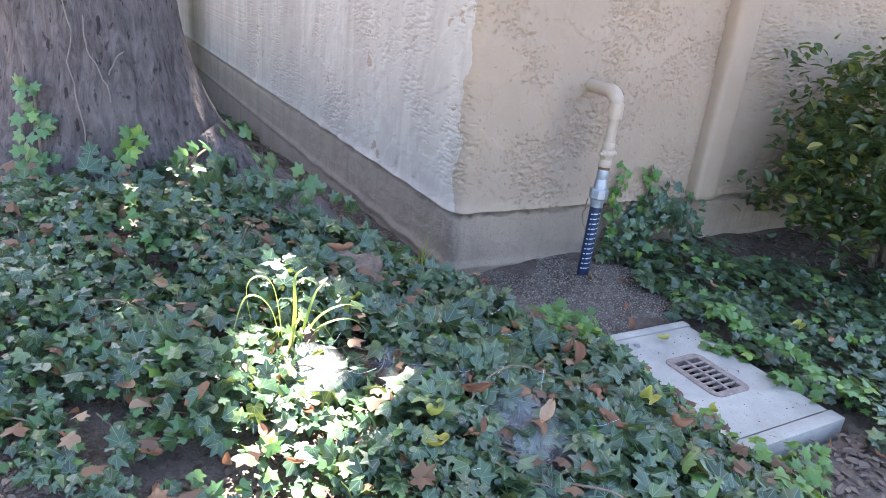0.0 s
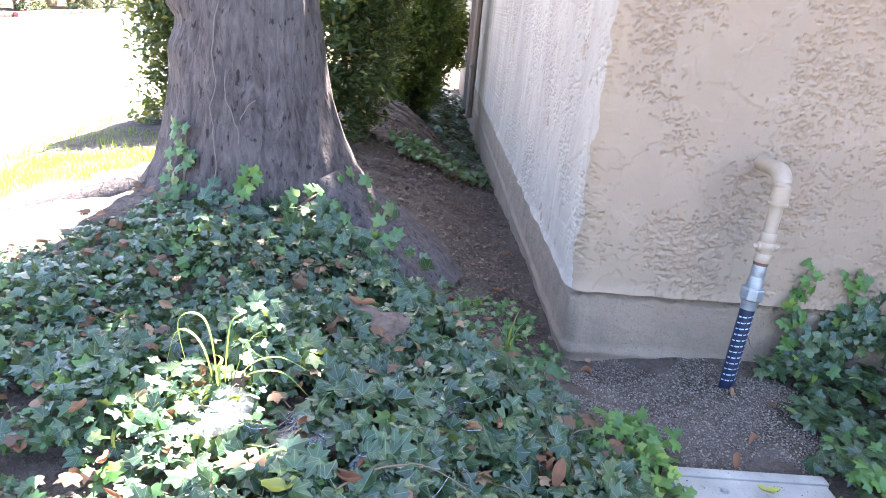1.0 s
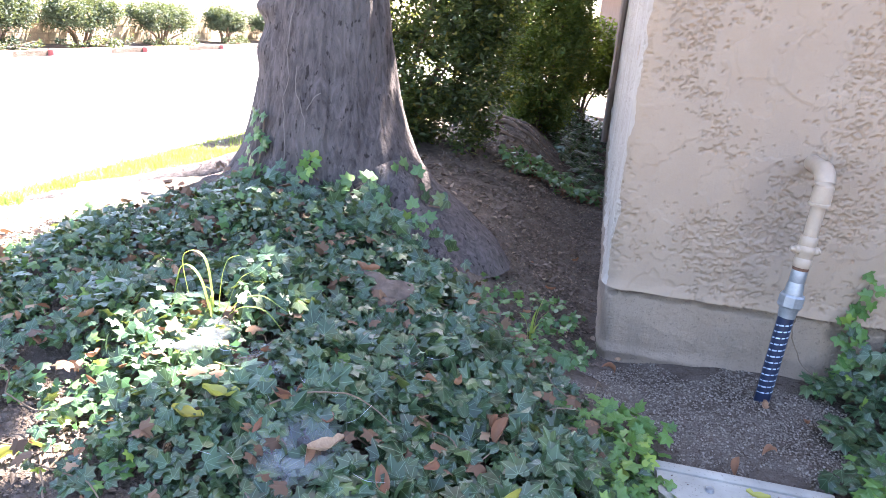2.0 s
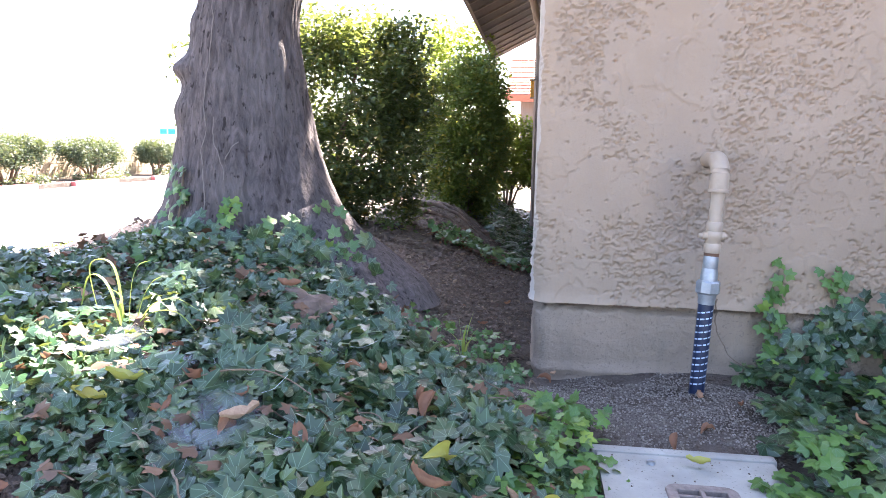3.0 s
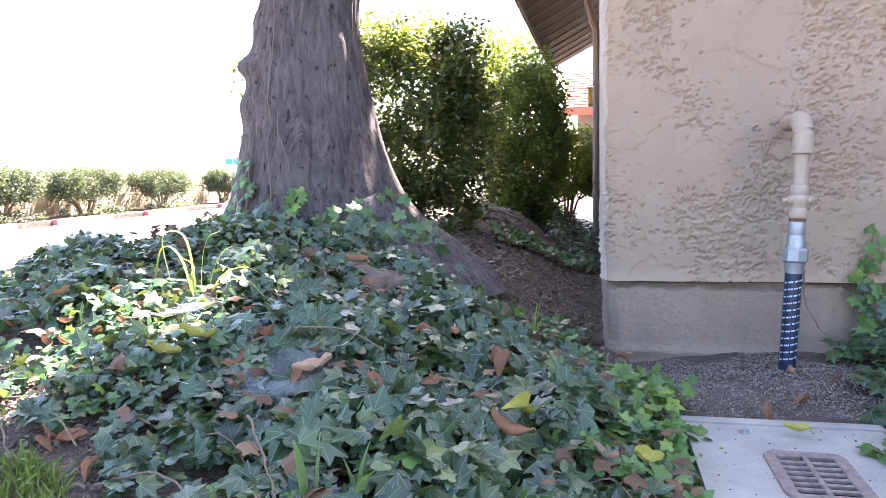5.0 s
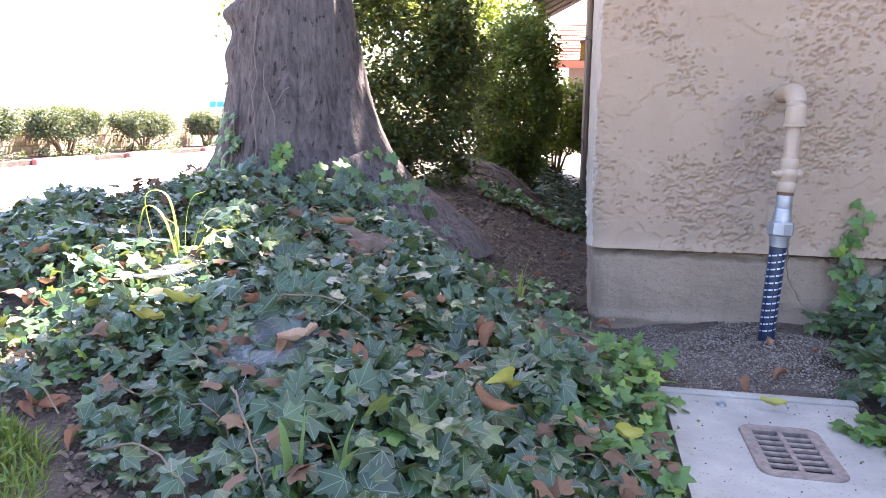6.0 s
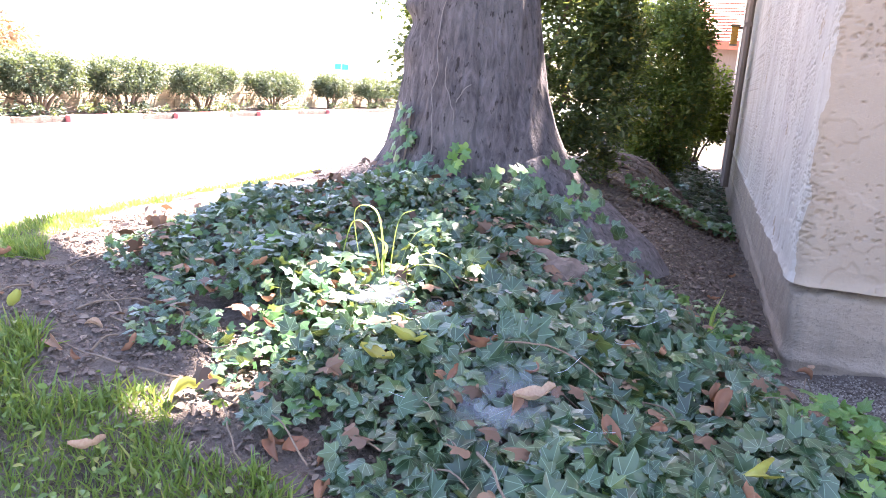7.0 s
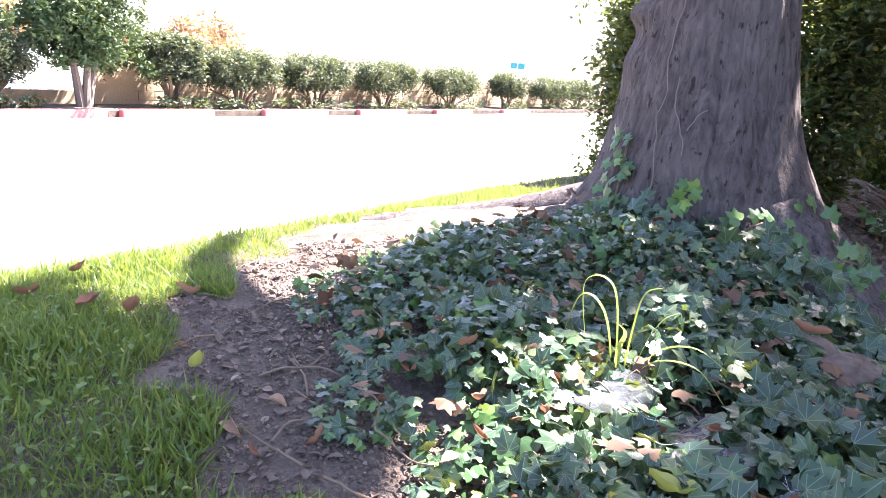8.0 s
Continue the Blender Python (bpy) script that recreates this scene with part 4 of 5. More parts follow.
climber("ivy_shoot", "bright young ivy shoot climbing the plinth", [(2.44, 2.15, .0), (2.45, 2.17, .14), (2.44, 2.18, .26), (2.46, 2.18, .36)], wall_n, .022, (.028, .046), True, 34, 76)
climber("ivy_shoot", "bright young ivy shoot climbing the plinth", [(2.62, 2.15, .0), (2.63, 2.17, .14), (2.65, 2.18, .27), (2.64, 2.18, .37)], wall_n, .022, (.028, .046), True, 34, 77)
climber("ivy_shoot", "dark ivy hanging on the plinth", [(2.5, 2.12, .02), (2.6, 2.16, .12), (2.75, 2.14, .16), (2.9, 2.1, .1)], wall_n, .06, (.03, .055), False, 170, 78)


heap_ = thing("low_plants", "low ivy sprigs and dry stalks across the path", "plant", kind="stuff")
HEAP = [(.85, 4.75), (1.2, 4.95), (1.58, 5.2), (1.58, 5.75), (1.2, 5.5), (.85, 5.2)]
pl, ro, si = stand(sample(HEAP, 420, 63), 64, .11, (.03, .06), .8)
tagged(part("foliage", scatter("foliage", IVY_SHAPES[1], pl, ro, si, IVY_MID), IVY_MID, heap_), kind="stuff")
pl, ro, si = stand(sample(HEAP, 500, 65), 66, .05, (.03, .06), .6)
tagged(part("dry_foliage", scatter("dry_foliage", OVAL, pl, ro, si, DEAD), DEAD, heap_, "brown dead leaves"), kind="stuff")
roots_ = thing("exposed_roots", "grey exposed roots twisting over an earth bank", "roots")
for k in range(4):
    y_ = 5.8 + .33 * k
    z_ = [float(land(x_, y_ + dy)) + .015 for x_, dy in ((.35, .12), (.65, 0), (.95, -.06), (1.3, -.02))]
    part("root", root([(.35, y_ + .12, z_[0] - .02), (.65, y_ + .05 * (k % 2), z_[1]), (.95, y_ - .09 * (k % 3), z_[2] - .01), (1.3, y_ - .02, z_[3] - .04)], [.024, .022, .016, .008]), STUB, roots_)

# ---- shrubs and hedges ----
def shrub(name, label, category, centre, size, n, leaf, mat, seed, stems=6, group="", squareness=4.0, shape=DIAMOND, clumps=130, legs=0.18, loose=.065, stout=1.0):
    """Stems, twigs and a broken crown of leaves in clumps inside a rounded box."""
    r = np.random.default_rng(seed)
    cx, cy, cz = centre
    t_ = thing(name, label, category, group, at=(cx, cy, cz))
    sx, sy, sz = size
    for k in range(stems):
        a = k * 2.4 + seed
        tip = Vector((sx * .38 * math.cos(a), sy * .38 * math.sin(a), sz * (.55 + .25 * math.sin(k * 1.7))))
        b = bmesh.new()
        c = curve_pts([(sx * .07 * math.cos(a), sy * .07 * math.sin(a), -.05), tip * .4 + Vector((.03, .02, .05)), tip], 5)
        tube(b, c, list(np.linspace(.018, .006, len(c)) * max(.6, sz) * stout), 6)
        part("stem", b, STEM, t_)
    d = r.normal(size=(clumps, 3))
    d /= (np.abs(d) ** squareness).sum(1)[:, None] ** (1 / squareness)
    rad = r.uniform(.35, 1.0, clumps) ** .45
    c = d * rad[:, None] * np.array((sx / 2, sy / 2, sz * (1 - legs) / 2)) * r.uniform(.9, 1.06, (clumps, 1))
    c[:, 2] += sz * (legs + (1 - legs) / 2)
    p = c[r.integers(0, clumps, n)] + r.normal(size=(n, 3)) * (loose * (sx * sy * sz) ** .333)
    p[:, 2] = np.maximum(p[:, 2], .03)
    ro = turns(None, np.abs(r.normal(.6, .5, n)), r.uniform(0, 6.28, n), r.uniform(0, 6.28, n))
    part("foliage", scatter("foliage", shape, p, ro, r.uniform(leaf[0], leaf[1], n), mat), mat, t_)
    return t_


shrub("shrub", "tall dense dark green shrub standing behind the tree", "shrub", (-.1, 5.0, .08), (1.75, .9, 1.62), 52000, (.035, .062), TALL, 3, 9, clumps=620, legs=.04, squareness=6.0, loose=.045)
shrub("shrub", "tall shrub beside the path, its sunlit yellow-green put into the leaf colour", "shrub", (.80, 7.6, -.02), (.85, .9, 1.75), 30000, (.04, .068), SHRUB, 4, 6, legs=.04, squareness=5.0, clumps=320, loose=.05)
shrub("shrub", "yellow-green bush at the end of the path, sunlight put into its leaf colour", "shrub", (1.15, 11.2, -.1), (.9, .9, 1.3), 6000, (.06, .10), SUNNY, 5, 5)
shrub("shrub", "loose tree crown behind the hedge shrubs, sunlight put into its leaf colour", "shrub", (.2, 10.2, -.1), (1.6, 1.4, 2.7), 6500, (.07, .11), SUNNY, 6, 6, squareness=2.4)
shrub("shrub", "low clipped broad-leaved shrub against the house wall", "shrub", (3.85, 1.62, -.05), (1.35, 1.0, 1.04), 7500, (.04, .072), TALL, 8, 7, shape=OVAL, clumps=300, legs=.16, loose=.042, squareness=6.0)

FAR_X, FAR_Z = -12.45, -0.40
for n_, (y, ln, h) in enumerate(((5.7, 1.5, 1.15), (9.4, 1.2, 1.35), (11.2, 2.1, 1.15), (13.7, 2.2, 1.15), (16.6, 2.6, 1.15), (20.2, 2.6, 1.1), (24.0, 1.5, 1.1), (27.6, 2.7, 1.05), (30.6, 2.7, 1.05))):
    shrub("clipped_hedge", "clipped round-topped hedge tree with bare crooked stems", "hedge", (FAR_X, y, FAR_Z), (1.1, ln * .97, h * 1.12), 11000, (.06, .10), HEDGE, 20 + n_, 6, "hedge trees along the road", clumps=260, legs=.40, squareness=6.0, loose=.05, stout=2.4)
    shrub("ground_cover", "low green ground cover under the hedge tree", "plant", (FAR_X + .45, y, FAR_Z), (.5, ln * 1.1, .28), 420, (.08, .13), HEDGE, 40 + n_, 2, "ground cover along the road", clumps=50, legs=0)


# ---- far side: block wall, red kerbs ----
wall_far = tagged(new("wall_far"), "tan concrete block garden wall beside the road", "wall", kind="structure")
bm = bmesh.new()
box(bm, -13.36, -13.22, 8.1, 36, -.7, .62)
part("core", bm, MORTAR, wall_far)
bm = bmesh.new()
box(bm, -.01, .012, -.193, .193, -.093, .093)
bevel(bm, .006, 1)
block = to_mesh("block", bm, BLOCK)
for j in range(5):
    for i in range(58):
        y = 8.3 + i * .4 + (.2 if j % 2 else 0)
        part("block", block, BLOCK, wall_far).location = (-13.205, y, -.38 + j * .2 - .02)
bm = bmesh.new()
# the kerb itself is continuous; gaps stand in for stretches washed out by sun
for y in (4.0, 8.6, 12.1, 15.4, 19.0, 23.2):
    box(bm, -11.67, -11.5, y - (2.6 if y < 5 else .9), y + (3.4 if y < 5 else 1.2), -.6, -.34)
bevel(bm, .02, 1)
solid("kerb_red", bm, RED_PAINT, "red-painted kerb along the planting strip, left out where sunlight washes it out", "kerb")


# ---- far side: arch end, low wall, cypress, van, sign ----
bm = bmesh.new()
prof = [(8.1, -.7), (8.1, .75)] + [(8.1 + .9 * k / 8, .75 + .28 * math.sin(math.pi * k / 8)) for k in range(1, 8)] + [(9.0, .75), (9.0, -.7)]
lo = [bm.verts.new((-13.40, y, z)) for y, z in prof]
hi = [bm.verts.new((-13.17, y, z)) for y, z in prof]
bm.faces.new(lo)
bm.faces.new(hi[::-1])
for a, b in zip(range(len(prof)), list(range(1, len(prof))) + [0]):
    bm.faces.new((lo[b], lo[a], hi[a], hi[b]))
arch = solid("wall_arch", bm, BLOCK, "arched tan wall end with a red brick coping", "wall")
bm = bmesh.new()
box(bm, -.14, .14, -.035, .035, -.05, .05)
bevel(bm, .008, 1)
coping = to_mesh("brick", bm, BRICK)
for k in range(13):
    t_ = k / 12
    ob = part("brick", coping, BRICK, arch)
    ob.matrix_basis = Matrix.Translation((-13.285, 8.1 + .9 * t_, .80 + .28 * math.sin(math.pi * t_))) @ Matrix.Rotation(.8 * math.cos(math.pi * t_), 4, "X")
bm = bmesh.new()
box(bm, -13.36, -13.22, -20, 8.1, -.8, -.12)
solid("wall_low", bm, BLOCK, "low block wall beside the planting strip", "wall")

cyp = thing("cypress", "dense dark green conifer with pale split trunk", "tree", at=(-12.5, 7.5, FAR_Z))
for k, (dx, dy) in enumerate(((0, -.12), (.05, .05), (-.03, .2))):
    bm = bmesh.new()
    tube(bm, curve_pts([(dx * .3, dy * .3, -.1), (dx, dy, .5), (dx * 2, dy * 2.2, 1.5)], 5), list(np.linspace(.10, .05, 11)), 8)
    part("trunk", bm, PALE_STEM, cyp)
r = np.random.default_rng(90)
c = r.normal(size=(260, 3)) * np.array((.42, .5, .85)) + np.array((0, 0, 2.0))
c[:, :2] *= np.clip((3.9 - c[:, 2]) / 1.6, .3, 1.2)[:, None]
c = c[c[:, 2] > .75]
pp = c[r.integers(0, len(c), 24000)] + r.normal(size=(24000, 3)) * .09
part("crown", scatter("crown", DIAMOND, pp, turns(None, r.uniform(.2, 1.4, 24000), r.uniform(0, 6.28, 24000), r.uniform(0, 6.28, 24000)), r.uniform(.08, .13, 24000), CYPRESS), CYPRESS, cyp)

van = thing("van", "white panel van parked beyond the low wall", "van", at=(-18.0, 8.3, -1.0))
bm = bmesh.new()
prof = [(0, .35), (0, .95), (.12, 1.05), (.75, 1.2), (1.35, 1.72), (4.8, 1.75), (4.9, 1.6), (4.9, .35)]
a_ = [bm.verts.new((-.85, y, z)) for y, z in prof]
b_ = [bm.verts.new((.85, y, z)) for y, z in prof]
bm.faces.new(a_)
bm.faces.new(b_[::-1])
for i in range(len(prof)):
    j = (i + 1) % len(prof)
    bm.faces.new((a_[j], a_[i], b_[i], b_[j]))
bevel(bm, .06, 2)
part("body", bm, WHITE_PAINT, van)
for y in (.95, 3.95):
    for sx in (-.78, .78):
        m = Matrix.Translation((sx, y, .33)) @ Matrix.Rotation(math.pi / 2, 4, "Y")
        w = part("tyre", spun([(.22, -.1), (.31, -.1), (.33, -.06), (.33, .06), (.31, .1), (.22, .1)], m, 24), RUBBER, van)
        part("rim", spun([(.05, -.105), (.21, -.085), (.21, .085), (.05, .105)], m, 16), ZINC, w, "silver wheel rim")

sign = thing("street_sign", "small teal sign board on a pale post", "sign", at=(-17.5, 34, -1.0))
bm = bmesh.new()
tube(bm, [(0, 0, 0), (0, 0, 2.6)], .05, 8)
part("post", bm, WHITE_PAINT, sign)
bm = bmesh.new()
box(bm, -.42, .42, -.03, .03, 2.25, 2.55)
part("board", bm, TEAL, sign)
for n_, (x, y, h) in enumerate(((-26, 20.5, 3.2), (-27, 12.5, 3.4))):
    shrub("tree", "hazy reddish-leaved tree beyond the van", "tree", (x, y, -1.0), (3.4, 3.4, h), 3200, (.16, .26), REDDISH, 95 + n_, 5, "trees beyond the road", squareness=2.4, clumps=120, legs=.3)

# ---- fittings on the side wall, and the next house ----
spout = thing("downspout", "brown painted downspout with an offset bend under the eave", "downspout")
bm = bmesh.new()
tube(bm, [(1.585, 8.6, -.2), (1.585, 8.6, 2.25), (1.55, 8.6, 2.35), (1.48, 8.6, 2.62)], .045, 8)
part("pipe", bm, TRIM, spout)
for z in (.4, 1.6):
    bm = bmesh.new()
    box(bm, 1.54, 1.632, 8.54, 8.66, z, z + .04)
    part("strap", bm, TRIM, spout)
bm = bmesh.new()
box(bm, 1.57, 1.632, 10.0, 10.14, -.3, 2.6)
solid("trim_board", bm, TRIM, "brown timber trim board up the side wall", "trim")
lantern = thing("wall_lantern", "small wall lantern with amber glass", "lamp", at=(1.50, 11.6, 1.75))
bm = bmesh.new()
box(bm, -.05, .05, -.05, .05, -.13, .13)
bevel(bm, .01)
part("glass", bm, AMBER, lantern, "amber glass box")
bm = bmesh.new()
box(bm, -.065, .065, -.065, .065, .13, .16)
box(bm, .03, .135, -.015, .015, .10, .13)
part("cap", bm, TRIM, lantern)
bm = bmesh.new()
box(bm, -.055, .055, -.055, .055, -.15, -.13)
part("base", bm, TRIM, lantern)

house = thing("house", "neighbouring brown house with a red tiled roof", "house", at=(0, 25, -.4))
bm = bmesh.new()
box(bm, .9, 7, .6, 6, -.2, 2.9)
part("wall", bm, TRIM, house)
bm = bmesh.new()
m = Matrix.Translation((0, 0, 3.0)) @ Matrix.Rotation(radians(24), 4, "X")
box(bm, .4, 7.4, -.1, 4.2, 0, .14, m)
part("roof", bm, ROOF, house, "red tile roof")
for k in range(14):
    bm = bmesh.new()
    box(bm, .4, 7.4, k * .3 - .1, k * .3 + .02, .14, .17, m)
    part("tile_course", bm, ROOF, house, smooth=False)
bm = bmesh.new()
box(bm, .35, 7.4, -.14, -.1, -.12, .14, m)
part("fascia", bm, ROOF, house)

# ---- lawn ----
LAWN = [(1.05, -.8), (1.05, .38), (.90, .46), (.72, .585), (.5, .645), (.3, .63), (.1, .68), (-.1, .78), (-.24, .90), (-.34, 1.15), (-.55, 1.5), (-.8, 1.9), (-.75, 2.5), (-.35, 2.9), (-.1, 3.5), (-.6, 4.3), (-1.1, 4.6), (-1.1, 12), (-2.25, 12), (-2.25, -2.5)]
GRASS_SHAPE = (np.array([(-.04, 0, 0), (.04, 0, 0), (.034, .10, .5), (-.034, .10, .5), (0, .34, .92)]), [(0, 1, 2, 3), (3, 2, 4)], np.array([(-.1, 0), (.1, 0), (.1, .5), (-.1, .5), (0, 1)]))
lawn = thing("lawn", "uneven green lawn with long blades, part sunlit", "grass", kind="stuff")


def blades(q, seed, lo, hi, name):
    r = np.random.default_rng(seed)
    k = len(q)
    z = np.array([soil(x, y) for x, y in q])
    ro = turns(None, np.abs(r.normal(.6, .45, k)), r.uniform(0, 6.28, k), r.uniform(0, 6.28, k))
    hgt = r.uniform(lo, hi, k) * (.75 + .5 * np.abs(np.sin(q[:, 0] * 6) * np.sin(q[:, 1] * 7)))
    tagged(part(name, scatter(name, GRASS_SHAPE, np.column_stack([q, z - .004]), ro, hgt, GRASS), GRASS, lawn), kind="stuff")


q = sample(LAWN, 240000, 101, .06)
close = (q[:, 0] > -1.0) & (q[:, 1] > .05) & (q[:, 1] < 3.6)
blades(q[close], 102, .018, .052, "grass")
far_q = q[~close]
blades(far_q[:16000], 103, .03, .06, "grass")
q = sample([(1.05, .2), (1.05, .38), (.90, .46), (.72, .585), (.5, .645), (.3, .63), (.1, .68), (-.1, .78), (-.24, .90), (-.34, 1.15), (-.9, 1.3), (-1.0, .2)], 24000, 104, .05)
blades(q, 105, .02, .06, "grass")
# broad low weeds in the lawn
k = 800
q = sample([(.95, .3), (.72, .57), (.3, .62), (-.1, .75), (-.5, .9), (-.5, .3)], k, 106)
r = np.random.default_rng(107)
z = np.array([soil(x, y) for x, y in q]) + r.uniform(.01, .05, len(q))
tagged(part("weeds", scatter("weeds", OVAL, np.column_stack([q, z]), turns(None, r.uniform(.1, .9, len(q)), r.uniform(0, 6.28, len(q)), r.uniform(0, 6.28, len(q))), r.uniform(.008, .019, len(q)), GRASS), GRASS, lawn), kind="stuff")

# ---- tufts ----
def ribbon(pts, width, bm):
    c = curve_pts(pts, 7)
    side = Vector((c[-1].y - c[0].y, -(c[-1].x - c[0].x), 0))
    side = side.normalized() if side.length > .01 else Vector((1, 0, 0))
    rows_ = []
    for i, p_ in enumerate(c):
        w = width * (1 - .85 * (i / (len(c) - 1)) ** 2) / 2
        rows_.append((bm.verts.new(p_ - side * w), bm.verts.new(p_ + Vector((0, 0, -w * .5))), bm.verts.new(p_ + side * w)))
    for a, b in zip(rows_, rows_[1:]):
        bm.faces.new((a[0], a[1], b[1], b[0]))
        bm.faces.new((a[1], a[2], b[2], b[1]))


def tuft(label, at, blades_, mat, width):
    t_ = thing("grass_tuft", label, "grass", at=at)
    for pts in blades_:
        b = bmesh.new()
        ribbon([(0, 0, -.06)] + list(pts), width, b)
        part("blade", b, mat, t_)
    return t_


tuft("tuft of arching yellow-green grass growing out of the ivy", (.655, 1.235, .275), [
    [(-.03, 0, .10), (-.075, .0, .135), (-.10, 0, .06), (-.115, 0, -.01)], [(-.02, .01, .12), (-.045, .01, .165), (-.075, 0, .15), (-.06, 0, .05)],
    [(.01, .0, .09), (.015, .02, .15), (.04, .03, .165)], [(.03, 0, .07), (.05, .01, .12), (.07, .02, .135)],
    [(.04, 0, .06), (.10, 0, .095), (.16, 0, .07)], [(.04, -.01, .05), (.11, -.01, .07), (.165, -.01, .02)],
    [(-.03, -.02, .03), (-.09, -.02, .035), (-.13, -.03, .0)], [(.0, -.02, .06), (.01, -.03, .10), (.0, -.05, .12)]], YELLOW_GRASS, .009).scale = (1.2, 1.2, 1.2)
tuft("upright green grass tuft at the path's edge", (1.40, 2.02, .03), [
    [(-.01, 0, .08), (-.02, 0, .16)], [(.01, .01, .09), (.03, .01, .17)], [(.02, 0, .07), (.05, 0, .12)], [(-.02, 0, .06), (-.05, 0, .10)], [(0, -.01, .07), (.01, -.02, .13)], [(.01, -.01, .05), (.035, -.03, .09)]], YELLOW_GRASS, .012)
tuft("broad weed leaves standing in the ivy", (1.225, .565, .14), [[(-.01, 0, .06), (-.02, 0, .11)], [(.01, 0, .05), (.015, .01, .12)]], IVY_YOUNG, .034)
tuft("broad yellowing weed leaves standing in the ivy", (1.275, .60, .13), [[(.01, 0, .06), (.03, 0, .12)], [(0, 0, .04), (-.01, -.01, .09)], [(.015, -.01, .05), (.04, -.02, .08)]], IVY_YOUNG, .03)

# ---- webs ----
def web(label, at, rx, ry, tilt, dip, seed):
    t_ = thing("spider_web", label, "spider web", at=at)
    b = bmesh.new()
    rings = []
    n = 26
    for i in range(7):
        f = i / 6
        ring = []
        for k in range(n):
            a = k * math.tau / n
            w = 1 + .35 * noise.noise((math.cos(a) * 1.6 + seed, math.sin(a) * 1.6, 0))
            x, y = rx * f * w * math.cos(a), ry * f * w * math.sin(a)
            z = -dip * (1 - f * f) + .006 * noise.noise((x * 30, y * 30, seed)) + math.tan(tilt) * y
            ring.append(b.verts.new((x, y, z)))
            if i == 0:
                break
        rings.append(ring)
    for k in range(n):
        b.faces.new((rings[0][0], rings[1][k], rings[1][(k + 1) % n]))
    for r0, r1 in zip(rings[1:], rings[2:]):
        for k in range(n):
            b.faces.new((r0[k], r1[k], r1[(k + 1) % n], r0[(k + 1) % n]))
    part("sheet", b, WEB, t_)
    for k in range(5):
        a = k * 1.26 + seed
        b = bmesh.new()
        e = Vector((rx * .85 * math.cos(a), ry * .85 * math.sin(a), math.tan(tilt) * ry * .85 * math.sin(a)))
        tube(b, curve_pts([e, e * 1.25 + Vector((0, 0, -.004)), e * 1.55 + Vector((0, 0, .01))], 3), .00028, 4)
        part("strand", b, SILK, t_)


web("dusty grey funnel web sheet spread over the ivy", (1.05, .855, .255), .15, .115, .30, .02, 1)
web("thin white web sheet over sunlit ivy", (.64, 1.13, .315), .13, .09, .1, .008, 2)
web("thin white web sheet over the ivy", (1.08, 1.25, .275), .16, .075, .15, .005, 3)
web("thin white web strands over the ivy", (.90, 1.10, .30), .15, .065, .1, .004, 4)
web("small bright web on the ivy", (1.015, 1.02, .29), .045, .035, .3, .008, 5)

# ---- fallen leaves, twigs, litter, grit ----
def curled(seed, width, curl, fold):
    r = np.random.default_rng(seed)
    v, f = [], []
    for i in range(8):
        t = i / 7
        w = width * math.sin(math.pi * min(1, t * .93 + .05)) ** .75
        for j in range(5):
            s = (j - 2) / 2
            v.append((s * w * math.cos(s * fold), t - .5, abs(s) ** 1.5 * w * math.sin(fold) + curl * (t - .5) ** 2 + r.normal(0, .034)))
    for i in range(7):
        for j in range(4):
            a = i * 5 + j
            f.append((a, a + 1, a + 6, a + 5))
    return arrays_mesh("dry_leaf", v, f, DRY, np.array([(x, y) for x, y, _ in v]), True)


LEAVES = [curled(1, .30, .9, .9), curled(2, .38, -.9, 1.0), curled(3, .28, 1.3, 1.2), curled(4, .40, .6, .7)]
LEAVES_Y = []
for me in LEAVES[:2]:
    me2 = me.copy()
    me2.name = "yellow_leaf"
    me2.materials[0] = YELLOW_LEAF
    LEAVES_Y.append(me2)
r = np.random.default_rng(200)


def fallen(places, size, tint="", up=.02):
    for x, y, z in places:
        i = int(r.integers(0, 4))
        s = r.uniform(*size)
        me, label = (LEAVES_Y[i % 2], "yellowing fallen leaf lying among the ivy") if tint else (LEAVES[i], "curled orange-brown dry leaf fallen on the " + ("soil" if up < .015 else "ivy"))
        ob = tagged(new("fallen_leaf", me), label, "leaf", "fallen leaves")
        ob.matrix_basis = Matrix.LocRotScale((x, y, z + up), Euler((r.normal(0, .45), r.normal(0, .45), r.uniform(0, 6.28))), (s, s, s))


fallen([(1.235, .83, .215), (1.265, .80, .185), (1.385, 1.165, .175), (1.41, 1.15, .18), (1.10, .886, .23), (1.46, .83, .15), (.974, .966, .27), (.92, 1.62, .33)], (.058, .078))
fallen([(.438, 1.378, .33), (.533, 1.106, .33), (.437, 1.041, .33), (.949, .898, .24), (1.289, 1.267, .21), (1.454, 1.204, .15), (1.612, .936, .08), (1.08, .95, .25),
        (1.218, 1.228, .23), (.992, 1.019, .27), (.922, .89, .23), (.286, 1.20, .30), (.326, 1.121, .33), (.463, 1.146, .34), (.341, .991, .27), (.526, .95, .29),
        (.86, 1.12, .285), (1.07, .865, .225), (1.30, .95, .2), (.75, .85, .25), (.62, 1.0, .28), (.7, 1.45, .31), (.2, 1.5, .32), (.15, 1.3, .31),
        (1.15, 1.5, .2), (1.3, 1.7, .12), (.56, .9, .26), (2.6, 1.154, .01), (2.84, 1.33, .03), (2.5, 1.6, .03), (2.9, .9, .02), (3.2, 1.5, .04), (2.45, .8, .02)], (.034, .055))
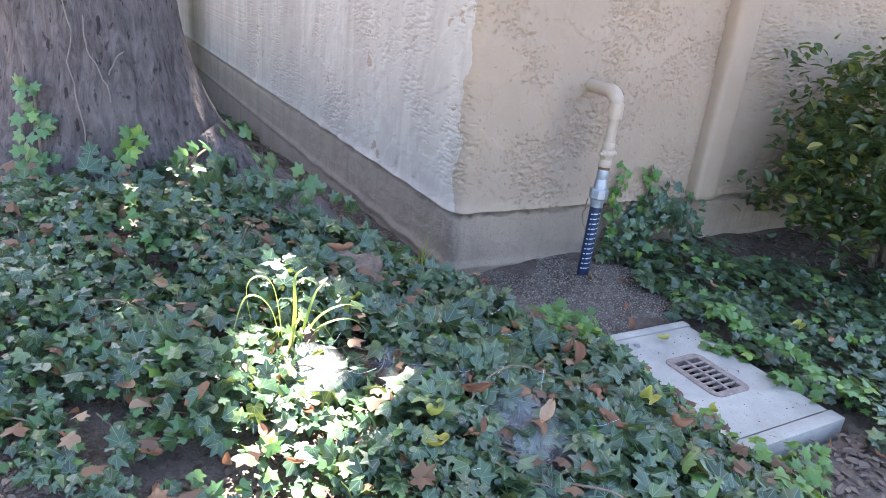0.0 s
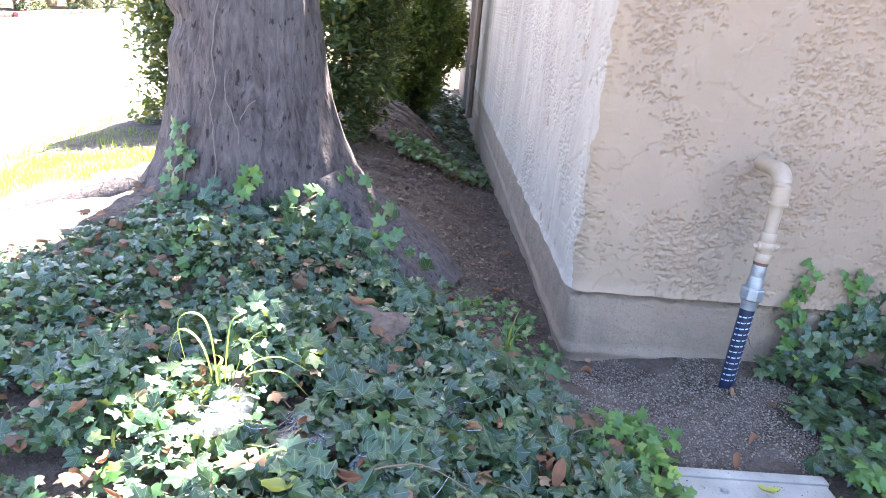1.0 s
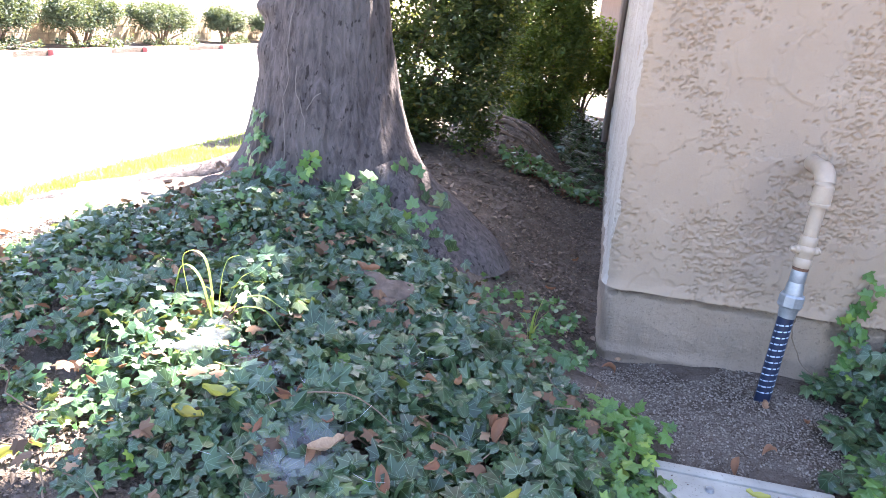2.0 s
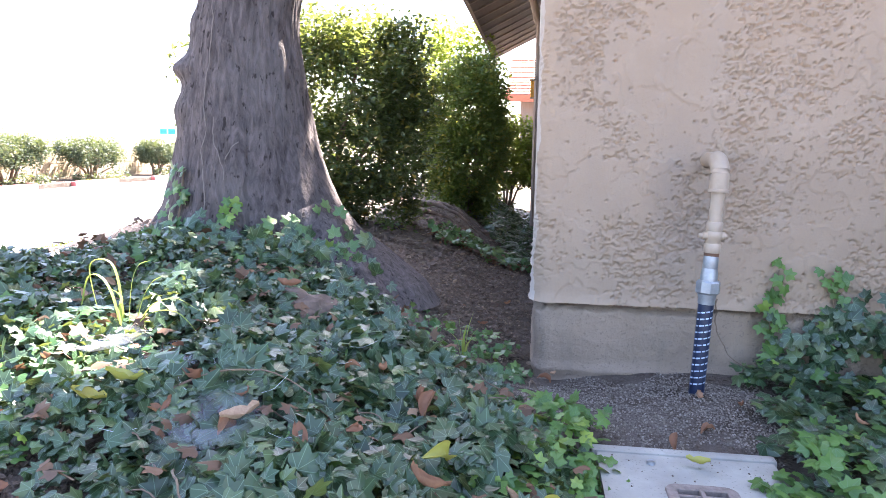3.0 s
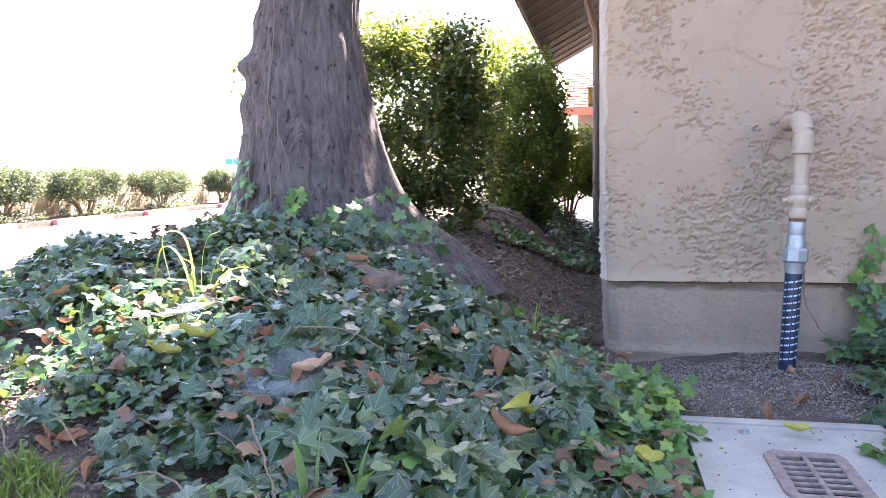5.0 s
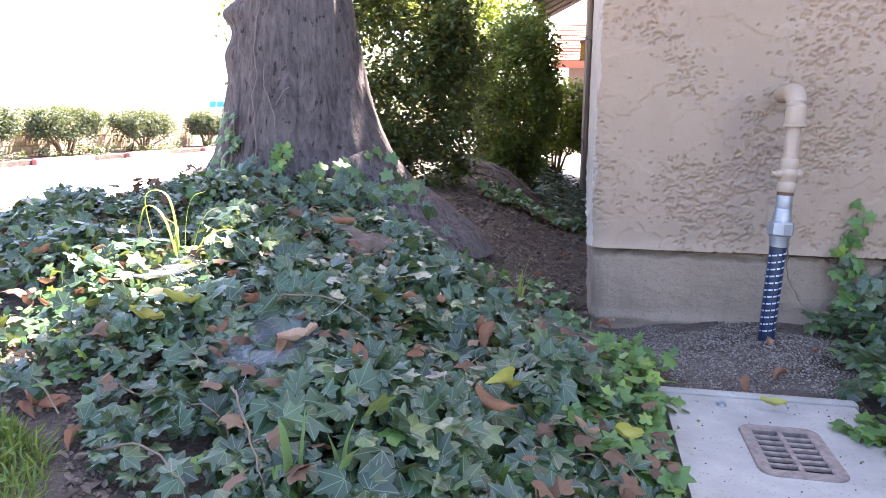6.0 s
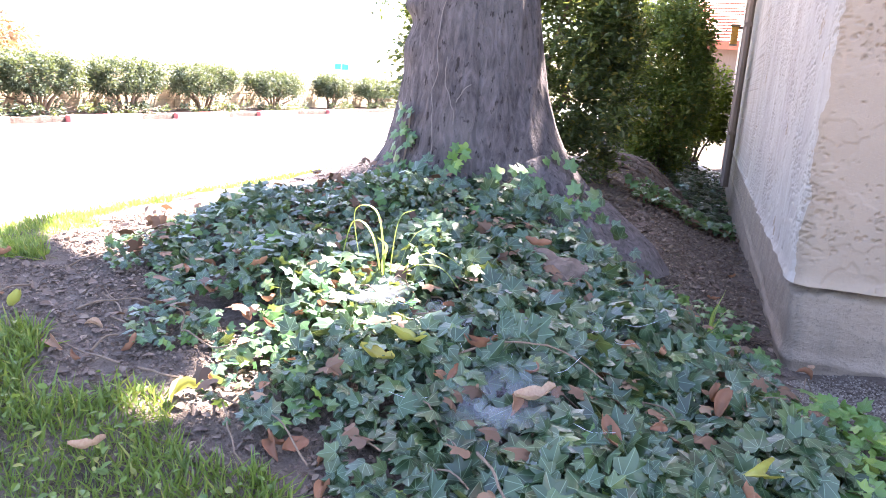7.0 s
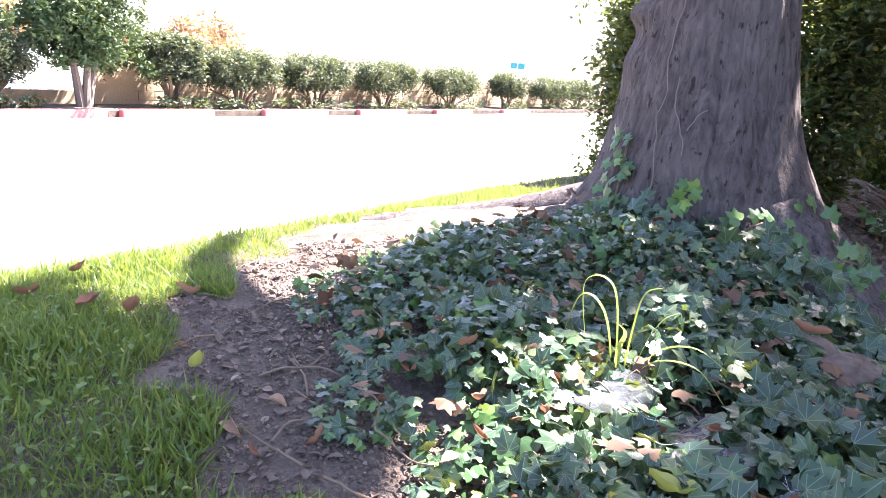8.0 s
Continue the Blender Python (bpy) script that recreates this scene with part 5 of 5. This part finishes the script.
fallen([(.737, .648, .177), (.768, .662, .174), (.821, .67, .168), (.858, .599, .16), (.208, .708, .231), (.284, .686, .218), (.343, .934, .237), (.204, .808, .236),
        (.333, .779, .223), (.546, .752, .206), (.729, .655, .179), (-.089, .824, .247), (2.278, 1.864, -.03), (2.135, 1.677, -.035), (2.165, 1.94, -.03), (1.71, 2.1, -.04),
        (1.68, 2.0, -.02), (2.1, .80, -.05), (1.95, .74, -.05), (2.2, .72, -.05), (2.3, .65, -.05), (2.02, 1.54, -.02), (1.35, 2.3, 0), (1.42, 2.6, 0), (1.3, 2.9, 0), (1.5, 3.1, -.02)], (.034, .054), up=.012)
fallen([(x_, y_, soil(x_, y_) + .028) for x_, y_ in ((-.279, .845), (-.262, .968), (-.368, .798), (.544, .478), (-.55, .75), (-.7, .95))], (.05, .06), up=.012)
fallen([(.847, .918, .275), (.813, .853, .26), (1.679, .915, .09), (1.47, .942, .16), (.033, .773, .25), (.531, .693, .205), (2.55, 1.25, .03), (2.05, 1.40, -.026)], (.055, .085), "y")

STRIP = [(1.1, .40), (.95, .50), (.72, .60), (.5, .66), (.1, .70), (-.2, .90), (-.35, 1.2), (-.5, 1.6), (-.2, 1.9), (.05, 1.6), (.2, 1.1), (.4, .95), (.6, .86), (.85, .74), (1.1, .55)]

for pts in ([(1.05, .73, .215), (1.09, .66, .235), (1.15, .59, .20), (1.2, .53, .15)], [(.92, .93, .27), (1.0, .98, .30), (1.1, 1.02, .295), (1.2, 1.0, .26)],
            [(.575, .73, .215), (.60, .70, .22), (.66, .64, .21), (.73, .58, .185)], [(.2, .86, .245), (.3, .84, .24), (.42, .85, .235)],
            [(.4, .72, .225), (.5, .73, .22), (.6, .77, .215)], [(.9, .55, .17), (1.0, .56, .19), (1.1, .5, .17)], [(2.25, 2.13, .26), (2.26, 2.15, .16), (2.30, 2.13, .07), (2.36, 2.10, .03)]):
    bm = bmesh.new()
    c = [p_ + Vector((.006 * noise.noise(p_ * 40), .006 * noise.noise(p_ * 37 + Vector((3, 0, 0))), 0)) for p_ in curve_pts(pts, 6)]
    tube(bm, c, list(np.linspace(.0027, .0012, len(c))), 6)
    tagged(new("twig", to_mesh("twig", bm, STEM)), "thin bent brown twig among ivy and soil", "twig", "twigs")
for k in range(14):
    x, y = sample(STRIP, 60, 310)[k * 4]
    a, p_ = r.uniform(0, 6.28), []
    for j in range(4):
        p_.append((x, y, soil(x, y) + .008 + .008 * (j % 2)))
        a += r.normal(0, .35)
        x, y = x + .045 * math.cos(a), y + .045 * math.sin(a)
    bm = bmesh.new()
    c = curve_pts(p_, 5)
    tube(bm, c, list(np.linspace(.0026, .001, len(c))), 6)
    tagged(new("twig", to_mesh("twig", bm, STEM)), "thin bent brown twig lying on bare soil", "twig", "twigs")
# trailing stems under the leaves
bm = bmesh.new()
for x, y in sample(BED, 100, 300):
    a, p_ = r.uniform(0, 6.28), []
    for j in range(6):
        p_.append((x, y, soil(x, y) + .02 + .05 * r.random()))
        a += r.normal(0, .5)
        x, y = x + .05 * math.cos(a), y + .05 * math.sin(a)
    tube(bm, curve_pts(p_, 3), .0017, 5, False)
tagged(part("trailing_stems", bm, STEM, ivy, "brown trailing ivy stems"), kind="stuff")


def strew(name, label, category, poly, n, seed, shape, sizes, mat, flat=.5, lift=.006):
    q_ = sample(poly, n, seed, .08)
    g = np.random.default_rng(seed)
    k_ = len(q_)
    z_ = np.array([soil(x, y) for x, y in q_]) + lift
    me = scatter(name, shape, np.column_stack([q_, z_]), turns(None, np.abs(g.normal(0, flat, k_)), g.uniform(0, 6.28, k_), g.uniform(0, 6.28, k_)), g.uniform(sizes[0], sizes[1], k_), mat)
    return tagged(new(name, me), label, category, kind="stuff")


PATH_SOIL = [(1.62, 2.2), (1.3, 2.1), (1.0, 2.5), (1.0, 4.2), (1.6, 6.0), (1.62, 3.5)]
DRIP = [(1.7, 1.55), (1.58, 1.75), (1.64, 2.15), (2.5, 2.15), (2.35, 1.6), (2.2, 1.54)]
FRONT = [(1.75, .45), (1.85, .84), (2.5, .84), (2.7, .3), (1.9, .1)]
strew("leaf_litter", "crumbled brown leaf litter on bare soil", "leaf litter", STRIP, 1300, 401, OVAL, (.008, .028), LITTER)
strew("leaf_litter", "crumbled brown leaf litter along the path", "leaf litter", PATH_SOIL, 1800, 402, OVAL, (.01, .035), LITTER)
strew("leaf_litter", "brown dead leaves caught among the ivy", "leaf litter", BED, 330, 408, IVY_SHAPES[2], (.02, .042), DEAD, .6, .075)
strew("leaf_litter", "brown and orange dead leaves on the sunny edge of the ivy", "leaf litter", LEFT, 80, 411, OVAL, (.026, .046), DRIED, .9, .055)
MOUND = [(.5, 2.95), (1.05, 2.75), (1.15, 4.0), (1.3, 6.5), (.3, 6.5), (.4, 4.0)]
strew("leaf_litter", "dark leaf litter and debris under the shrubs", "leaf litter", MOUND, 1500, 409, OVAL, (.015, .05), LITTER)
strew("leaf_litter", "brown leaf litter in front of the drain box", "leaf litter", FRONT, 900, 403, OVAL, (.02, .05), LITTER)
strew("leaf_litter", "brown leaf litter under the shrub", "leaf litter", [(2.9, 1.5), (4.6, 1.2), (4.6, 2.1), (2.9, 2.1)], 700, 404, OVAL, (.015, .05), LITTER)
PEBBLE = (np.array([(-.5, -.4, -.2), (.5, -.45, -.2), (.45, .5, -.2), (-.45, .4, -.2), (-.2, -.2, .3), (.25, -.15, .35), (.2, .25, .28), (-.25, .2, .3)]),
          [(4, 5, 6, 7), (0, 1, 5, 4), (1, 2, 6, 5), (2, 3, 7, 6), (3, 0, 4, 7)], np.zeros((8, 2)))
strew("grit", "grey-brown grit and small stones under the pipe", "gravel", DRIP, 8000, 405, PEBBLE, (.002, .0075), GRIT, .4, .002)
strew("grit", "soil crumbs and small stones on the bare strip", "gravel", STRIP, 6000, 406, PEBBLE, (.002, .009), LITTER, .4, .002)
strew("grit", "soil crumbs along the path", "gravel", PATH_SOIL, 6000, 407, PEBBLE, (.003, .014), LITTER, .4, .002)
q = np.column_stack([rng.uniform(1.83, 2.23, 90), rng.uniform(.93, 1.46, 90)])
q = q[(q[:, 0] < GR[0] - .01) | (q[:, 0] > GR[1] + .01) | (q[:, 1] < GR[2] - .01) | (q[:, 1] > GR[3] + .01)]
k = len(q)
tagged(new("grit", scatter("grit", PEBBLE, np.column_stack([q, np.full(k, LID_Z + .0012)]), turns(None, np.zeros(k), np.zeros(k), rng.uniform(0, 6.28, k)), rng.uniform(.0015, .005, k), LITTER)), "dark crumbs of dirt strewn on the concrete lid", "dirt", kind="stuff")
